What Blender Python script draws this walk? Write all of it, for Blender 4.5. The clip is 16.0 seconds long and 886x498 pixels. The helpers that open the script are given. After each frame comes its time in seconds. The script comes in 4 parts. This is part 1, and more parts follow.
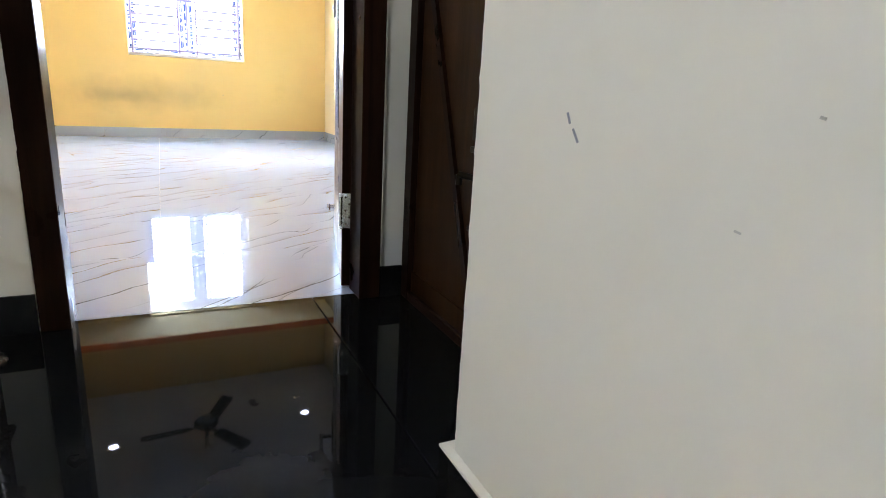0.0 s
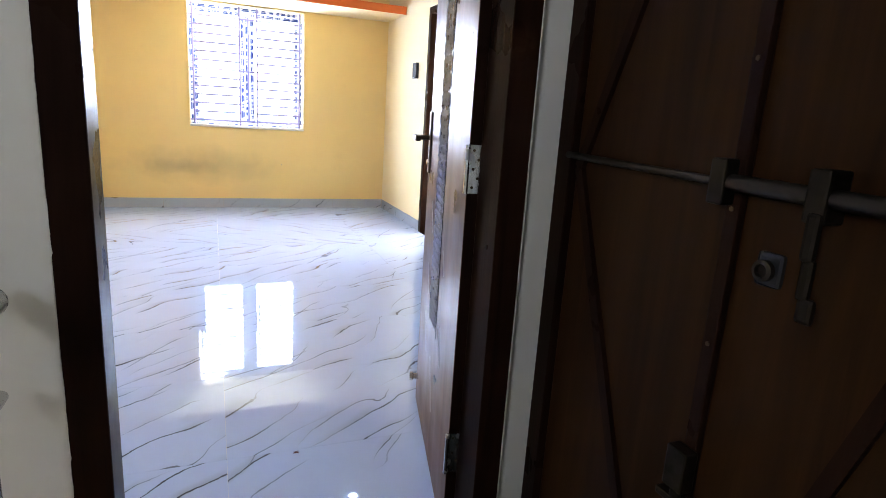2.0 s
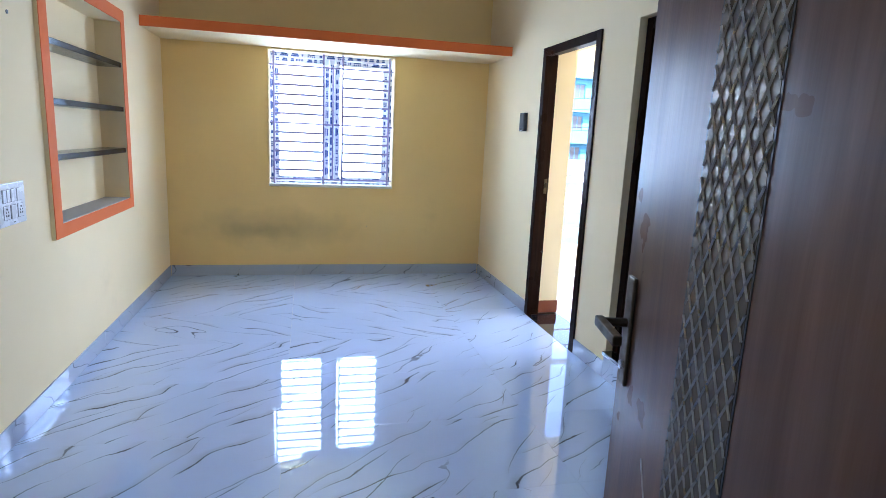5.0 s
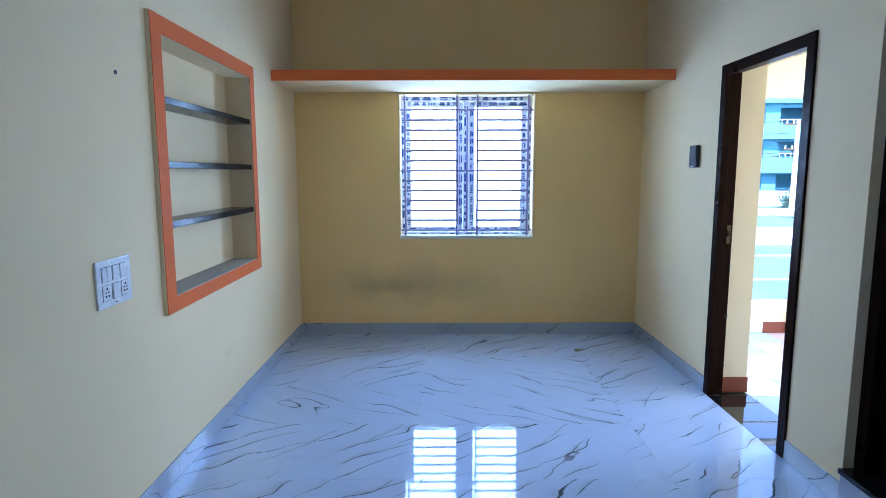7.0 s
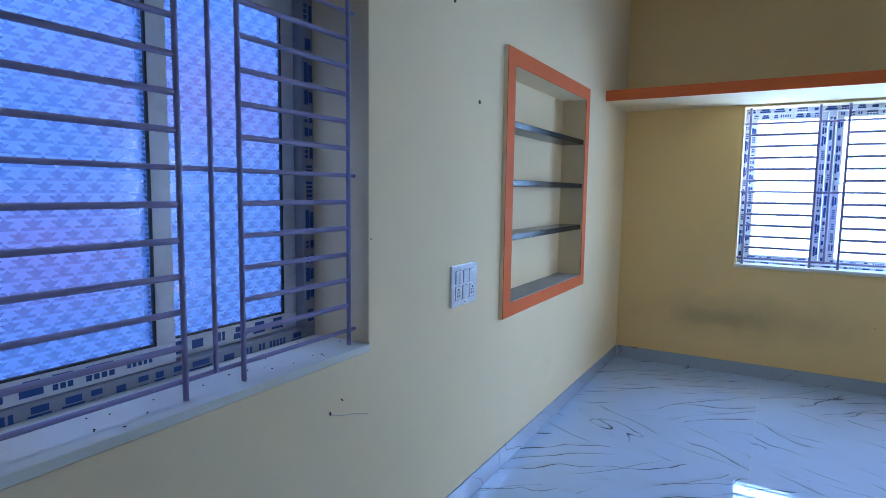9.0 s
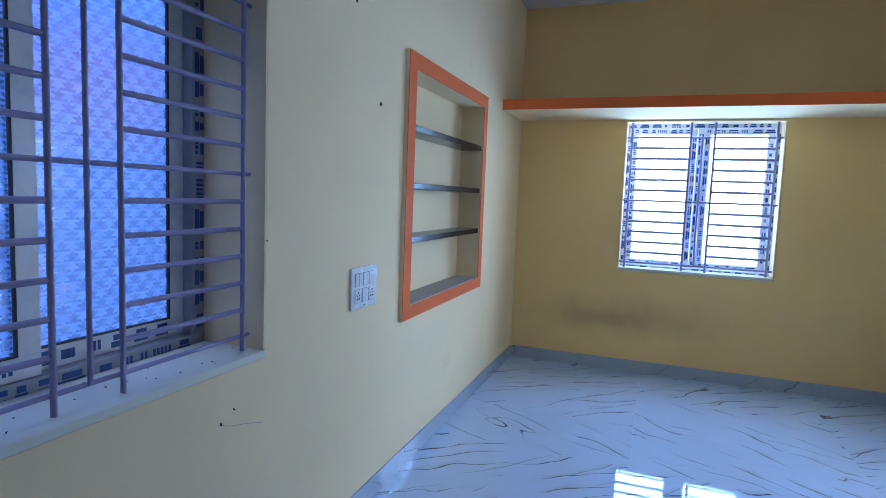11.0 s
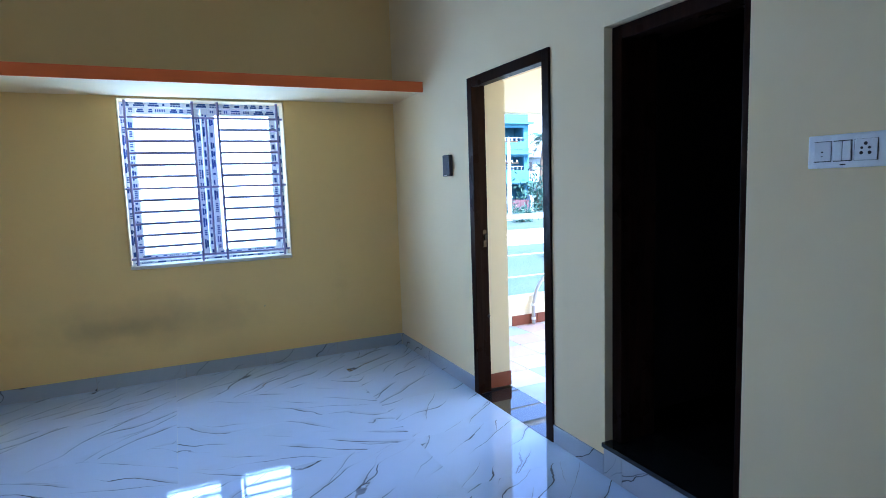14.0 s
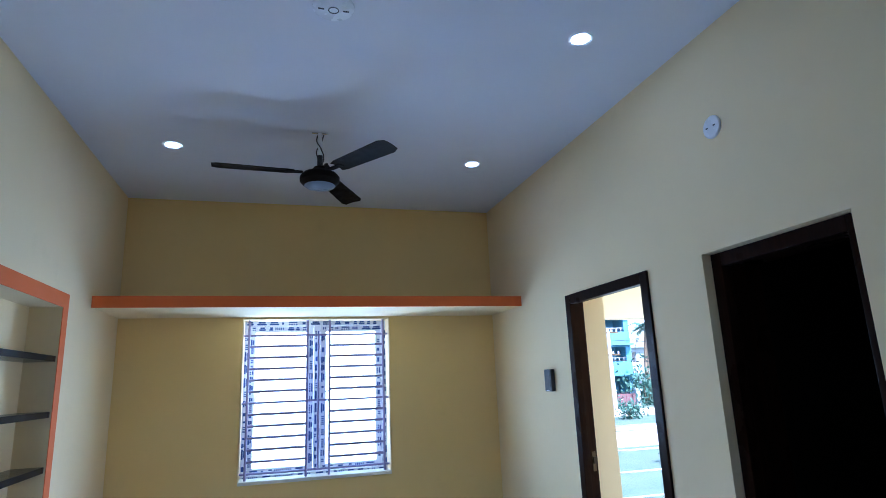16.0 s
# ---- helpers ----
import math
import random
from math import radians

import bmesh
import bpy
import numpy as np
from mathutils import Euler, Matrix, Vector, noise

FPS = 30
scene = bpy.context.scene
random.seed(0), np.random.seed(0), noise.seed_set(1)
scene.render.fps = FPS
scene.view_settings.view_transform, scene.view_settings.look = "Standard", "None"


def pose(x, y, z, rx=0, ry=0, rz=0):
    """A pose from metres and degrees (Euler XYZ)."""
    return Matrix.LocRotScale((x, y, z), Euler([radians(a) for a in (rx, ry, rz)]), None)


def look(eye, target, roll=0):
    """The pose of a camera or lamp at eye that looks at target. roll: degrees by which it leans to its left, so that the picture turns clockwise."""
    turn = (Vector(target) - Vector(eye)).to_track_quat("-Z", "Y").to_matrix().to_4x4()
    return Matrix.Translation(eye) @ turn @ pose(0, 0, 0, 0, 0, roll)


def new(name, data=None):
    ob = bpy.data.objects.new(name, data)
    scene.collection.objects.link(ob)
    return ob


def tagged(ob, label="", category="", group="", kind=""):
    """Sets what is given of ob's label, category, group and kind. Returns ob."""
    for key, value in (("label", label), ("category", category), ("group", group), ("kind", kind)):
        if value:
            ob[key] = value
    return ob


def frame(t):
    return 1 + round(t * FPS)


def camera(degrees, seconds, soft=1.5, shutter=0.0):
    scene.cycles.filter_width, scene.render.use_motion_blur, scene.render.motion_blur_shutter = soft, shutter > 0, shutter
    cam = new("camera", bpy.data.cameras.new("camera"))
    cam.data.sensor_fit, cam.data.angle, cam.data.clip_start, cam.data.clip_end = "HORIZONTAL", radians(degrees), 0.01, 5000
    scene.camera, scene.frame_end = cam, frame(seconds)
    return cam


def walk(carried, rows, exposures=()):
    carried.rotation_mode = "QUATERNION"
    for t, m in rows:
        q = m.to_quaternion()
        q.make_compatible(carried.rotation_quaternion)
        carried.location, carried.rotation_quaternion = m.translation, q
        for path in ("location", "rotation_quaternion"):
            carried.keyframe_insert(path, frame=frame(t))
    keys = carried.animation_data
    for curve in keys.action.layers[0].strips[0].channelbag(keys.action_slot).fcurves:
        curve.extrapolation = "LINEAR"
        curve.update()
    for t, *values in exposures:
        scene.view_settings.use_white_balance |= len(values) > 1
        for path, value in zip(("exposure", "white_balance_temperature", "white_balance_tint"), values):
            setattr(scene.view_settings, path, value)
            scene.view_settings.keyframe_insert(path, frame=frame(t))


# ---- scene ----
cam = camera(75.2, 16.0, soft=0.9)
PATH = [
    (0, (0.277, -0.169, 0.6525), (1.131, 1.563, 0.1305), 3.3),
    (0.5, (0.253, -0.03, 0.8075), (1.067, 1.726, 0.3045), 3.5),
    (1, (0.281, 0.122, 0.9405), (1.053, 1.901, 0.4505), 3.5),
    (1.5, (0.275, 0.193, 1.0345), (1.029, 1.984, 0.5585), 3.4),
    (2, (0.226, 0.368, 1.1405), (0.959, 2.174, 0.6895), 3.7),
    (2.5, (0.229, 0.432, 1.2115), (0.934, 2.251, 0.7695), 3.9),
    (3, (0.316, 0.62, 1.233), (0.978, 2.455, 0.793), 3.4),
    (3.5, (0.34, 0.725, 1.369), (0.95, 2.581, 0.938), 3.6),
    (6, (0.345, 1.867, 1.4265), (0.647, 3.815, 1.0925), 1.2),
    (6.5, (0.393, 1.99, 1.4515), (0.566, 3.959, 1.1475), 0.5),
    (7, (0.376, 2.033, 1.4465), (0.378, 4.016, 1.1845), -0.1),
    (7.5, (0.37, 2.042, 1.4425), (0.148, 4.016, 1.2055), -0.2),
    (8, (0.369, 2.03, 1.4465), (-0.16, 3.946, 1.2245), -0.1),
    (8.5, (0.306, 2.0, 1.4495), (-0.473, 3.829, 1.2375), 0.2),
    (8.7, (0.299, 2.001, 1.4425), (-0.577, 3.787, 1.2345), 0.4),
    (9.75, (0.293, 1.998, 1.4405), (-0.855, 3.599, 1.2515), 1.4),
    (10.8, (0.287, 1.994, 1.4385), (-0.548, 3.804, 1.2685), 2.0),
    (11, (0.289, 2.0, 1.4425), (-0.4, 3.869, 1.2585), 2.2),
    (11.5, (0.306, 2.023, 1.4425), (0.075, 4.001, 1.2525), 0.8),
    (12, (0.291, 2.031, 1.4395), (0.369, 4.021, 1.2515), 0.7),
    (12.5, (0.281, 2.042, 1.4315), (0.484, 4.022, 1.2395), -0.5),
    (13, (0.328, 2.118, 1.4325), (0.553, 4.097, 1.2505), -1.8),
    (13.5, (0.361, 2.228, 1.4335), (0.878, 4.149, 1.2275), -1.2),
    (14, (0.331, 2.302, 1.4165), (1.164, 4.107, 1.1975), -1.9),
    (14.5, (0.306, 2.321, 1.4155), (1.243, 4.073, 1.1855), -1.6),
    (15, (0.295, 2.302, 1.4365), (1.025, 4.161, 1.3205), -1.2),
    (15.5, (0.288, 2.282, 1.4975), (0.899, 4.18, 1.6635), -1.4),
    (16, (0.288, 2.255, 1.5835), (0.826, 4.129, 2.0285), -2.3),
]
LIGHT = [
    (0.0, 4.95, 7100, 30), (0.5, 4.78, 7000, 30), (1.0, 4.62, 7000, 31), (2.0, 4.45, 6900, 34), (3.5, 4.05, 6500, 33), (6.0, 3.15, 5400, 27), (8.5, 2.85, 5050, 25), (11.0, 2.85, 5050, 25), (13.0, 2.85, 5050, 23), (16.0, 2.8, 5250, 25),
]
walk(cam, [(t, look(eye, target, roll)) for t, eye, target, roll in PATH], LIGHT)

# ---- light ----
world = bpy.data.worlds.new("sky")
scene.world = world
world.use_nodes = True
wn = world.node_tree.nodes
sky = wn.new("ShaderNodeTexSky")
sky.sky_type, sky.sun_disc = "NISHITA", False
SUN_EL, SUN_AZ = radians(52), radians(158)
sky.sun_elevation, sky.sun_rotation = SUN_EL, SUN_AZ
world.node_tree.links.new(sky.outputs[0], wn["Background"].inputs[0])
wn["Background"].inputs[1].default_value = 0.15
sun_data = bpy.data.lights.new("sun", "SUN")
sun_data.energy, sun_data.angle, sun_data.color = 3.6, radians(0.5), (1.0, 0.95, 0.88)
sun = new("sun", sun_data)
sun_way = Vector((math.sin(SUN_AZ) * math.cos(SUN_EL), math.cos(SUN_AZ) * math.cos(SUN_EL), math.sin(SUN_EL)))
sun.matrix_world = look(sun_way * 60, (0, 0, 0))


def area_lamp(name, eye, target, w, h, watts, color):
    data = bpy.data.lights.new(name, "AREA")
    data.shape, data.size, data.size_y, data.energy, data.color = "RECTANGLE", w, h, watts, color
    ob = new(name, data)
    ob.matrix_world = look(eye, target)
    return ob


# the sky's light in the openings of the north window, over the side passage and of the stairwell
area_lamp("window_light_north", (0.57, 7.41, 1.49), (1.25, 4.6, 1.2), 1.14, 1.22, 9.0, (0.50, 0.78, 1.0))
area_lamp("passage_sky_light", (-1.75, 2.96, 2.75), (-0.95, 2.96, 0.9), 1.3, 0.5, 1.3, (0.72, 0.87, 1.0))
area_lamp("stair_window_light", (-1.52, -0.4, 1.9), (0.6, 0.3, 1.6), 0.9, 0.9, 0.66, (0.74, 1.0, 0.95))
area_lamp("balcony_sky_light", (4.87, 5.95, 1.45), (2.2, 5.4, 0.4), 2.2, 1.1, 8.0, (0.66, 0.87, 1.0))


# ---- materials ----
class Mat:
    """A node material with a Principled shader and a few shorthands."""

    def __init__(self, name, color=(0.5, 0.5, 0.5), rough=0.5, metal=0.0, coords="Object"):
        self.m = bpy.data.materials.new(name)
        self.m.use_nodes = True
        self.t = self.m.node_tree
        self.b = self.t.nodes["Principled BSDF"]
        self.b.inputs["Base Color"].default_value = (*color, 1)
        self.b.inputs["Roughness"].default_value = rough
        self.b.inputs["Metallic"].default_value = metal
        self.c = self.node("ShaderNodeTexCoord").outputs[coords]

    def node(self, kind, **values):
        n = self.t.nodes.new(kind)
        for k, v in values.items():
            n.inputs[k.replace("_", " ")].default_value = v
        return n

    def link(self, a, b):
        self.t.links.new(a, b)

    def scaled(self, sx, sy, sz, rot=(0, 0, 0)):
        n = self.node("ShaderNodeMapping", Scale=(sx, sy, sz), Rotation=tuple(radians(a) for a in rot))
        self.link(self.c, n.inputs[0])
        return n.outputs[0]

    def noise(self, scale, detail=4.0, at=None, rough=0.5, distortion=0.0):
        n = self.node("ShaderNodeTexNoise", Scale=scale, Detail=detail, Roughness=rough, Distortion=distortion)
        self.link(at or self.c, n.inputs["Vector"])
        return n.outputs["Fac"]

    def ramp(self, fac, *stops):
        n = self.node("ShaderNodeValToRGB")
        e = n.color_ramp.elements
        while len(e) < len(stops):
            e.new(0.5)
        for el, (p, c) in zip(e, stops):
            el.position, el.color = p, (*c, 1) if len(c) == 3 else c
        self.link(fac, n.inputs[0])
        return n.outputs[0]

    def mix(self, fac, a, b, how="MIX"):
        n = self.t.nodes.new("ShaderNodeMix")
        n.data_type, n.blend_type = "RGBA", how
        for sock, v in ((n.inputs[0], fac), (n.inputs[6], a), (n.inputs[7], b)):
            if isinstance(v, (int, float)):
                sock.default_value = v
            elif isinstance(v, tuple):
                sock.default_value = (*v, 1)
            else:
                self.link(v, sock)
        return n.outputs[2]

    def math(self, op, a, b=0.0, c=0.0):
        n = self.t.nodes.new("ShaderNodeMath")
        n.operation = op
        for sock, v in zip(n.inputs, (a, b, c)):
            if isinstance(v, (int, float)):
                sock.default_value = v
            else:
                self.link(v, sock)
        return n.outputs[0]

    def color(self, out):
        self.link(out, self.b.inputs["Base Color"])
        return self

    def rough(self, out):
        self.link(out, self.b.inputs["Roughness"])
        return self

    def bump(self, out, strength=0.2, distance=0.002):
        n = self.node("ShaderNodeBump", Strength=strength, Distance=distance)
        self.link(out, n.inputs["Height"])
        self.link(n.outputs[0], self.b.inputs["Normal"])
        return self


def painted(name, color, rough=0.82, dirt=(0.5, 0.46, 0.38), amount=0.12, stains=()):
    """Emulsion on plaster: roller grain, broad unevenness, faint marks, and stains (centre, radii, colour, strength)."""
    a = Mat(name, color, rough)
    a.b.inputs["Specular IOR Level"].default_value = 0.2
    broad = a.ramp(a.noise(1.3, 3), (0.3, (0.94,) * 3), (0.7, (1.0,) * 3))
    spots = a.ramp(a.noise(2.7, 7, rough=0.62), (0.62, (0, 0, 0)), (0.78, (1, 1, 1)))
    base = a.mix(1.0, color, broad, "MULTIPLY")
    out = a.mix(a.math("MULTIPLY", spots, amount), base, tuple(c * d for c, d in zip(color, dirt)))
    for centre, radii, tone, strength in stains:
        mp = a.node("ShaderNodeMapping", Location=centre, Scale=radii)
        mp.vector_type = "TEXTURE"
        a.link(a.c, mp.inputs[0])
        ln = a.t.nodes.new("ShaderNodeVectorMath")
        ln.operation = "LENGTH"
        a.link(mp.outputs[0], ln.inputs[0])
        edge = a.math("ADD", ln.outputs["Value"], a.math("MULTIPLY", a.math("SUBTRACT", a.noise(5.0, 5), 0.5), 0.9))
        blot = a.ramp(edge, (0.05, (1, 1, 1)), (0.95, (0, 0, 0)))
        out = a.mix(a.math("MULTIPLY", blot, strength), out, tone)
    a.color(out)
    a.bump(a.mix(0.75, a.noise(420, 3), a.noise(38, 3)), 0.16, 0.0012)
    a.rough(a.ramp(a.noise(6, 4), (0.3, (rough - 0.06,) * 3), (0.7, (rough + 0.08,) * 3)))
    return a.m


def granite(name, base=0.006):
    a = Mat(name, (base,) * 3, 0.07)
    a.b.inputs["Specular IOR Level"].default_value = 0.09
    specks = a.ramp(a.noise(900, 2), (0.60, (base,) * 3), (0.72, (0.05, 0.055, 0.06)))
    dust = a.ramp(a.noise(3.2, 6, rough=0.6), (0.52, (0, 0, 0)), (0.75, (1, 1, 1)))
    a.color(a.mix(a.math("MULTIPLY", dust, 0.035), specks, (0.25, 0.24, 0.22)))
    a.rough(a.ramp(a.noise(4.1, 6, rough=0.65), (0.4, (0.015,) * 3), (0.75, (0.05,) * 3)))
    return a.m


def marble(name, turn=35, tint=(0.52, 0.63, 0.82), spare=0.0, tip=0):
    """Polished white vitrified tile with long grey-brown diagonal veins that differ from tile to tile. The default tint
    mixes bluish window light into the white.
    """
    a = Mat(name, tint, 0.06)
    a.b.inputs["Specular IOR Level"].default_value = 0.8
    info = a.node("ShaderNodeObjectInfo")
    where = a.node("ShaderNodeNewGeometry").outputs["Position"]
    shift = a.t.nodes.new("ShaderNodeVectorMath")
    shift.operation = "MULTIPLY_ADD"
    a.link(info.outputs["Random"], shift.inputs[0])
    shift.inputs[1].default_value = (4.3, 6.7, 9.0)
    a.link(where, shift.inputs[2])
    at = shift.outputs[0]

    def veins(angle, spacing, width, lo, hi, seed):
        """Long bending hairlines with a soft grey smudge on one side, each fading in and out along its run."""
        mp = a.node("ShaderNodeMapping", Location=(seed, seed * 0.7, 0), Rotation=(radians(tip), 0, radians(angle)))
        mp.vector_type = "TEXTURE"
        a.link(at, mp.inputs[0])
        st = a.node("ShaderNodeMapping", Scale=(1.0, 2.2, 2.2))
        a.link(mp.outputs[0], st.inputs[0])
        sep = a.t.nodes.new("ShaderNodeSeparateXYZ")
        a.link(mp.outputs[0], sep.inputs[0])
        v = a.math("MULTIPLY_ADD", a.noise(1.5, 2, at=st.outputs[0]), 0.36, sep.outputs[1])
        v = a.math("MULTIPLY_ADD", a.noise(5.5, 3, at=mp.outputs[0]), 0.034, v)
        v = a.math("MULTIPLY_ADD", a.noise(32.0, 4, at=mp.outputs[0], rough=0.6), 0.012, v)
        cell = a.math("DIVIDE", v, spacing)
        row = a.math("FLOOR", cell)
        side = a.math("MULTIPLY", a.math("SUBTRACT", a.math("SUBTRACT", cell, row), 0.5), spacing)
        run = a.t.nodes.new("ShaderNodeCombineXYZ")
        a.link(a.math("MULTIPLY", sep.outputs[0], 1.0), run.inputs[0])
        a.link(a.math("MULTIPLY", row, 5.37), run.inputs[1])
        breaks = a.ramp(a.noise(1.5, 1, at=run.outputs[0]), (lo, (0, 0, 0)), (hi, (1, 1, 1)))
        thick = a.ramp(a.noise(7.0, 3, at=run.outputs[0], rough=0.6), (0.32, (width * 0.25,) * 3), (0.72, (width,) * 3))
        core = a.math("MAXIMUM", a.math("SUBTRACT", 1.0, a.math("DIVIDE", a.math("ABSOLUTE", side), a.math("MULTIPLY", thick, breaks))), 0.0)
        core = a.math("MINIMUM", a.math("MULTIPLY", core, 2.0), 1.0)
        soft = a.ramp(a.math("ADD", a.math("MULTIPLY", side, 6.0), 0.5), (0.44, (0, 0, 0)), (0.5, (1, 1, 1)), (0.74, (0, 0, 0)))
        smudge = a.ramp(a.noise(3.0, 2, at=run.outputs[0]), (0.45, (0, 0, 0)), (0.65, (1, 1, 1)))
        return a.math("MULTIPLY", core, breaks), a.math("MULTIPLY", a.math("MULTIPLY", soft, breaks), smudge)

    v1, h1 = veins(turn, 0.14, 0.0068, 0.45 + spare, 0.54 + spare, 0.0)
    v2, h2 = veins(turn + 13, 0.19, 0.0052, 0.49 + spare, 0.58 + spare, 3.1)
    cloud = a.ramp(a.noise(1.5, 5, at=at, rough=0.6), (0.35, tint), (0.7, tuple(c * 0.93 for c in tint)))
    c = a.mix(a.math("MULTIPLY", h1, 0.42), cloud, (0.26, 0.26, 0.29))
    c = a.mix(a.math("MULTIPLY", h2, 0.30), c, (0.30, 0.30, 0.32))
    c = a.mix(a.math("MULTIPLY", v1, 0.92), c, (0.055, 0.055, 0.065))
    c = a.mix(a.math("MULTIPLY", v2, 0.75), c, (0.08, 0.08, 0.09))
    a.color(c)
    a.rough(a.ramp(a.noise(7, 5, rough=0.6), (0.35, (0.015,) * 3), (0.8, (0.05,) * 3)))
    return a.m


def wood(name, dark, light, rough=0.25, along="z", grain=1.0, gloss=0.5):
    a = Mat(name, dark, rough)
    a.b.inputs["Specular IOR Level"].default_value = gloss
    s = {"z": (22, 22, 1.4), "y": (22, 1.4, 22), "x": (1.4, 22, 22)}[along]
    at = a.scaled(*(v * grain for v in s))
    n = a.noise(1.0, 6, at=at, rough=0.6, distortion=0.8)
    fine = a.noise(9.0, 3, at=at)
    a.color(a.mix(a.math("MULTIPLY", fine, 0.4), a.ramp(n, (0.3, dark), (0.7, light)), dark))
    a.bump(a.mix(0.5, n, fine), 0.25, 0.0012)
    a.rough(a.ramp(a.noise(5, 4), (0.3, (max(rough - 0.07, 0.05),) * 3), (0.75, (rough + 0.12,) * 3)))
    return a.m


def metal(name, color, rough=0.3, metallic=1.0):
    a = Mat(name, color, rough, metallic)
    a.rough(a.ramp(a.noise(35, 5), (0.3, (rough * 0.7,) * 3), (0.75, (min(1, rough * 1.6),) * 3)))
    a.bump(a.noise(160, 3), 0.06, 0.0006)
    return a.m


def plastic(name, color, rough=0.3):
    a = Mat(name, color, rough)
    a.color(a.mix(a.math("MULTIPLY", a.noise(14, 5), 0.18), color, tuple(c * 0.8 for c in color)))
    a.rough(a.ramp(a.noise(25, 4), (0.3, (rough * 0.8,) * 3), (0.7, (rough * 1.3,) * 3)))
    return a.m


def glass(name, rough, tint=(1, 1, 1), pattern=False):
    a = Mat(name, tint, rough)
    a.b.inputs["Transmission Weight"].default_value = 1.0
    a.b.inputs["IOR"].default_value = 1.45
    if pattern:
        sep = a.t.nodes.new("ShaderNodeSeparateXYZ")
        a.link(a.scaled(50, 50, 50, (0, 45, 0)), sep.inputs[0])
        u, v = sep.outputs[0], sep.outputs[2]
        p, q = (a.math("FLOORED_MODULO", a.math("FLOOR", k), 2.0) for k in (u, v))
        stripe = a.math("FLOORED_MODULO", a.math("FLOOR", a.math("MULTIPLY", a.math("ADD", u, v), 2.0)), 2.0)
        same = a.math("SUBTRACT", 1.0, a.math("ABSOLUTE", a.math("SUBTRACT", p, q)))
        tooth = a.math("ADD", a.math("MULTIPLY", same, p), a.math("MULTIPLY", a.math("SUBTRACT", 1.0, same), stripe))
        a.bump(tooth, 0.15, 0.002)
        a.rough(a.math("ADD", rough, a.math("MULTIPLY", tooth, 0.16)))
        a.color(a.mix(tooth, tint, tuple(min(1.0, c * 1.35) for c in tint)))
    return a.m


def glow(name, color, strength):
    a = Mat(name, (0.9, 0.9, 0.9), 0.4)
    a.b.inputs["Emission Color"].default_value = (*color, 1)
    a.b.inputs["Emission Strength"].default_value = strength
    return a.m


# one yellow paint; bluish window light is mixed into the paler side-wall copy
WALL_TONE = (0.93, 0.645, 0.255)
YELLOW = painted("window_paled_yellow_paint", (0.92, 0.72, 0.42))
YELLOW_STAINED = painted("stained_shaded_yellow_paint", WALL_TONE, stains=[((0.12, 7.11, 0.46), (0.95, 0.3, 0.24), (0.52, 0.36, 0.17), 0.55), ((-0.08, 7.11, 0.44), (0.45, 0.3, 0.10), (0.34, 0.23, 0.12), 0.36)])
CREAM = painted("cream_wall_paint", (0.78, 0.76, 0.66), dirt=(0.75, 0.66, 0.5), amount=0.3)
WHITE = painted("white_ceiling_paint", (0.78, 0.77, 0.80), amount=0.05)
ORANGE = painted("orange_enamel_paint", (0.78, 0.165, 0.035), 0.75)
SILL = painted("sill_plaster", (0.78, 0.74, 0.63), 0.7, amount=0.4)
CEMENT = painted("dusty_cement", (0.42, 0.37, 0.31), 0.8, amount=0.6)
GRANITE = granite("black_granite")
GRANITE_BRIGHT = granite("polished_black_granite")
GRANITE_BRIGHT.node_tree.nodes["Principled BSDF"].inputs["Specular IOR Level"].default_value = 0.8
SHELF = plastic("honed_black_granite", (0.004, 0.005, 0.009), 0.16)
SHELF.node_tree.nodes["Principled BSDF"].inputs["Specular IOR Level"].default_value = 0.1
# white tile with the cool window light baked into its default tint
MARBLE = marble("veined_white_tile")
DARKWOOD = wood("dark_stained_frame_wood", (0.010, 0.004, 0.0025), (0.028, 0.011, 0.006), 0.30, gloss=0.04)
LEAFWOOD = wood("brown_laminate_leaf", (0.10, 0.045, 0.025), (0.20, 0.10, 0.06), 0.33, gloss=0.16)
BROWNDOOR = wood("brown_varnished_door", (0.020, 0.0078, 0.0025), (0.043, 0.0165, 0.005), 0.45, gloss=0.06)
WORN = metal("worn_dull_steel", (0.048, 0.040, 0.033), 0.45)
STEEL = metal("polished_steel", (0.62, 0.62, 0.60), 0.22)
BLACKIRON = metal("blackened_iron", (0.030, 0.024, 0.018), 0.5)
DARKIRON = metal("dark_oxidised_brass", (0.10, 0.075, 0.05), 0.4)
BARS = plastic("lilac_grey_enamel", (0.27, 0.235, 0.40), 0.4)
# white frame under film, greyed to carry its backlit shade
FILMED_SHADED = plastic("shaded_filmed_upvc", (0.36, 0.37, 0.42), 0.35)
UPVC = plastic("white_upvc", (0.80, 0.81, 0.83), 0.28)
PRINT = plastic("navy_film_print", (0.022, 0.075, 0.27), 0.45)
SWITCH = plastic("white_switch_plastic", (0.82, 0.82, 0.83), 0.25)
BLACK = plastic("black_plastic", (0.012, 0.012, 0.013), 0.35)
FANBROWN = plastic("dark_brown_enamel", (0.014, 0.010, 0.008), 0.55)
FANBROWN.node_tree.nodes["Principled BSDF"].inputs["Specular IOR Level"].default_value = 0.05
FROST = glass("frosted_clear_glass", 0.12)
FROST_PATTERN = glass("patterned_frosted_glass", 0.12, (0.20, 0.36, 0.66), True)
LED = glow("led_diffuser", (0.50, 0.72, 1.0), 9.0)
TILE_LIGHT = painted("pale_balcony_tile", (0.72, 0.70, 0.68), 0.35)
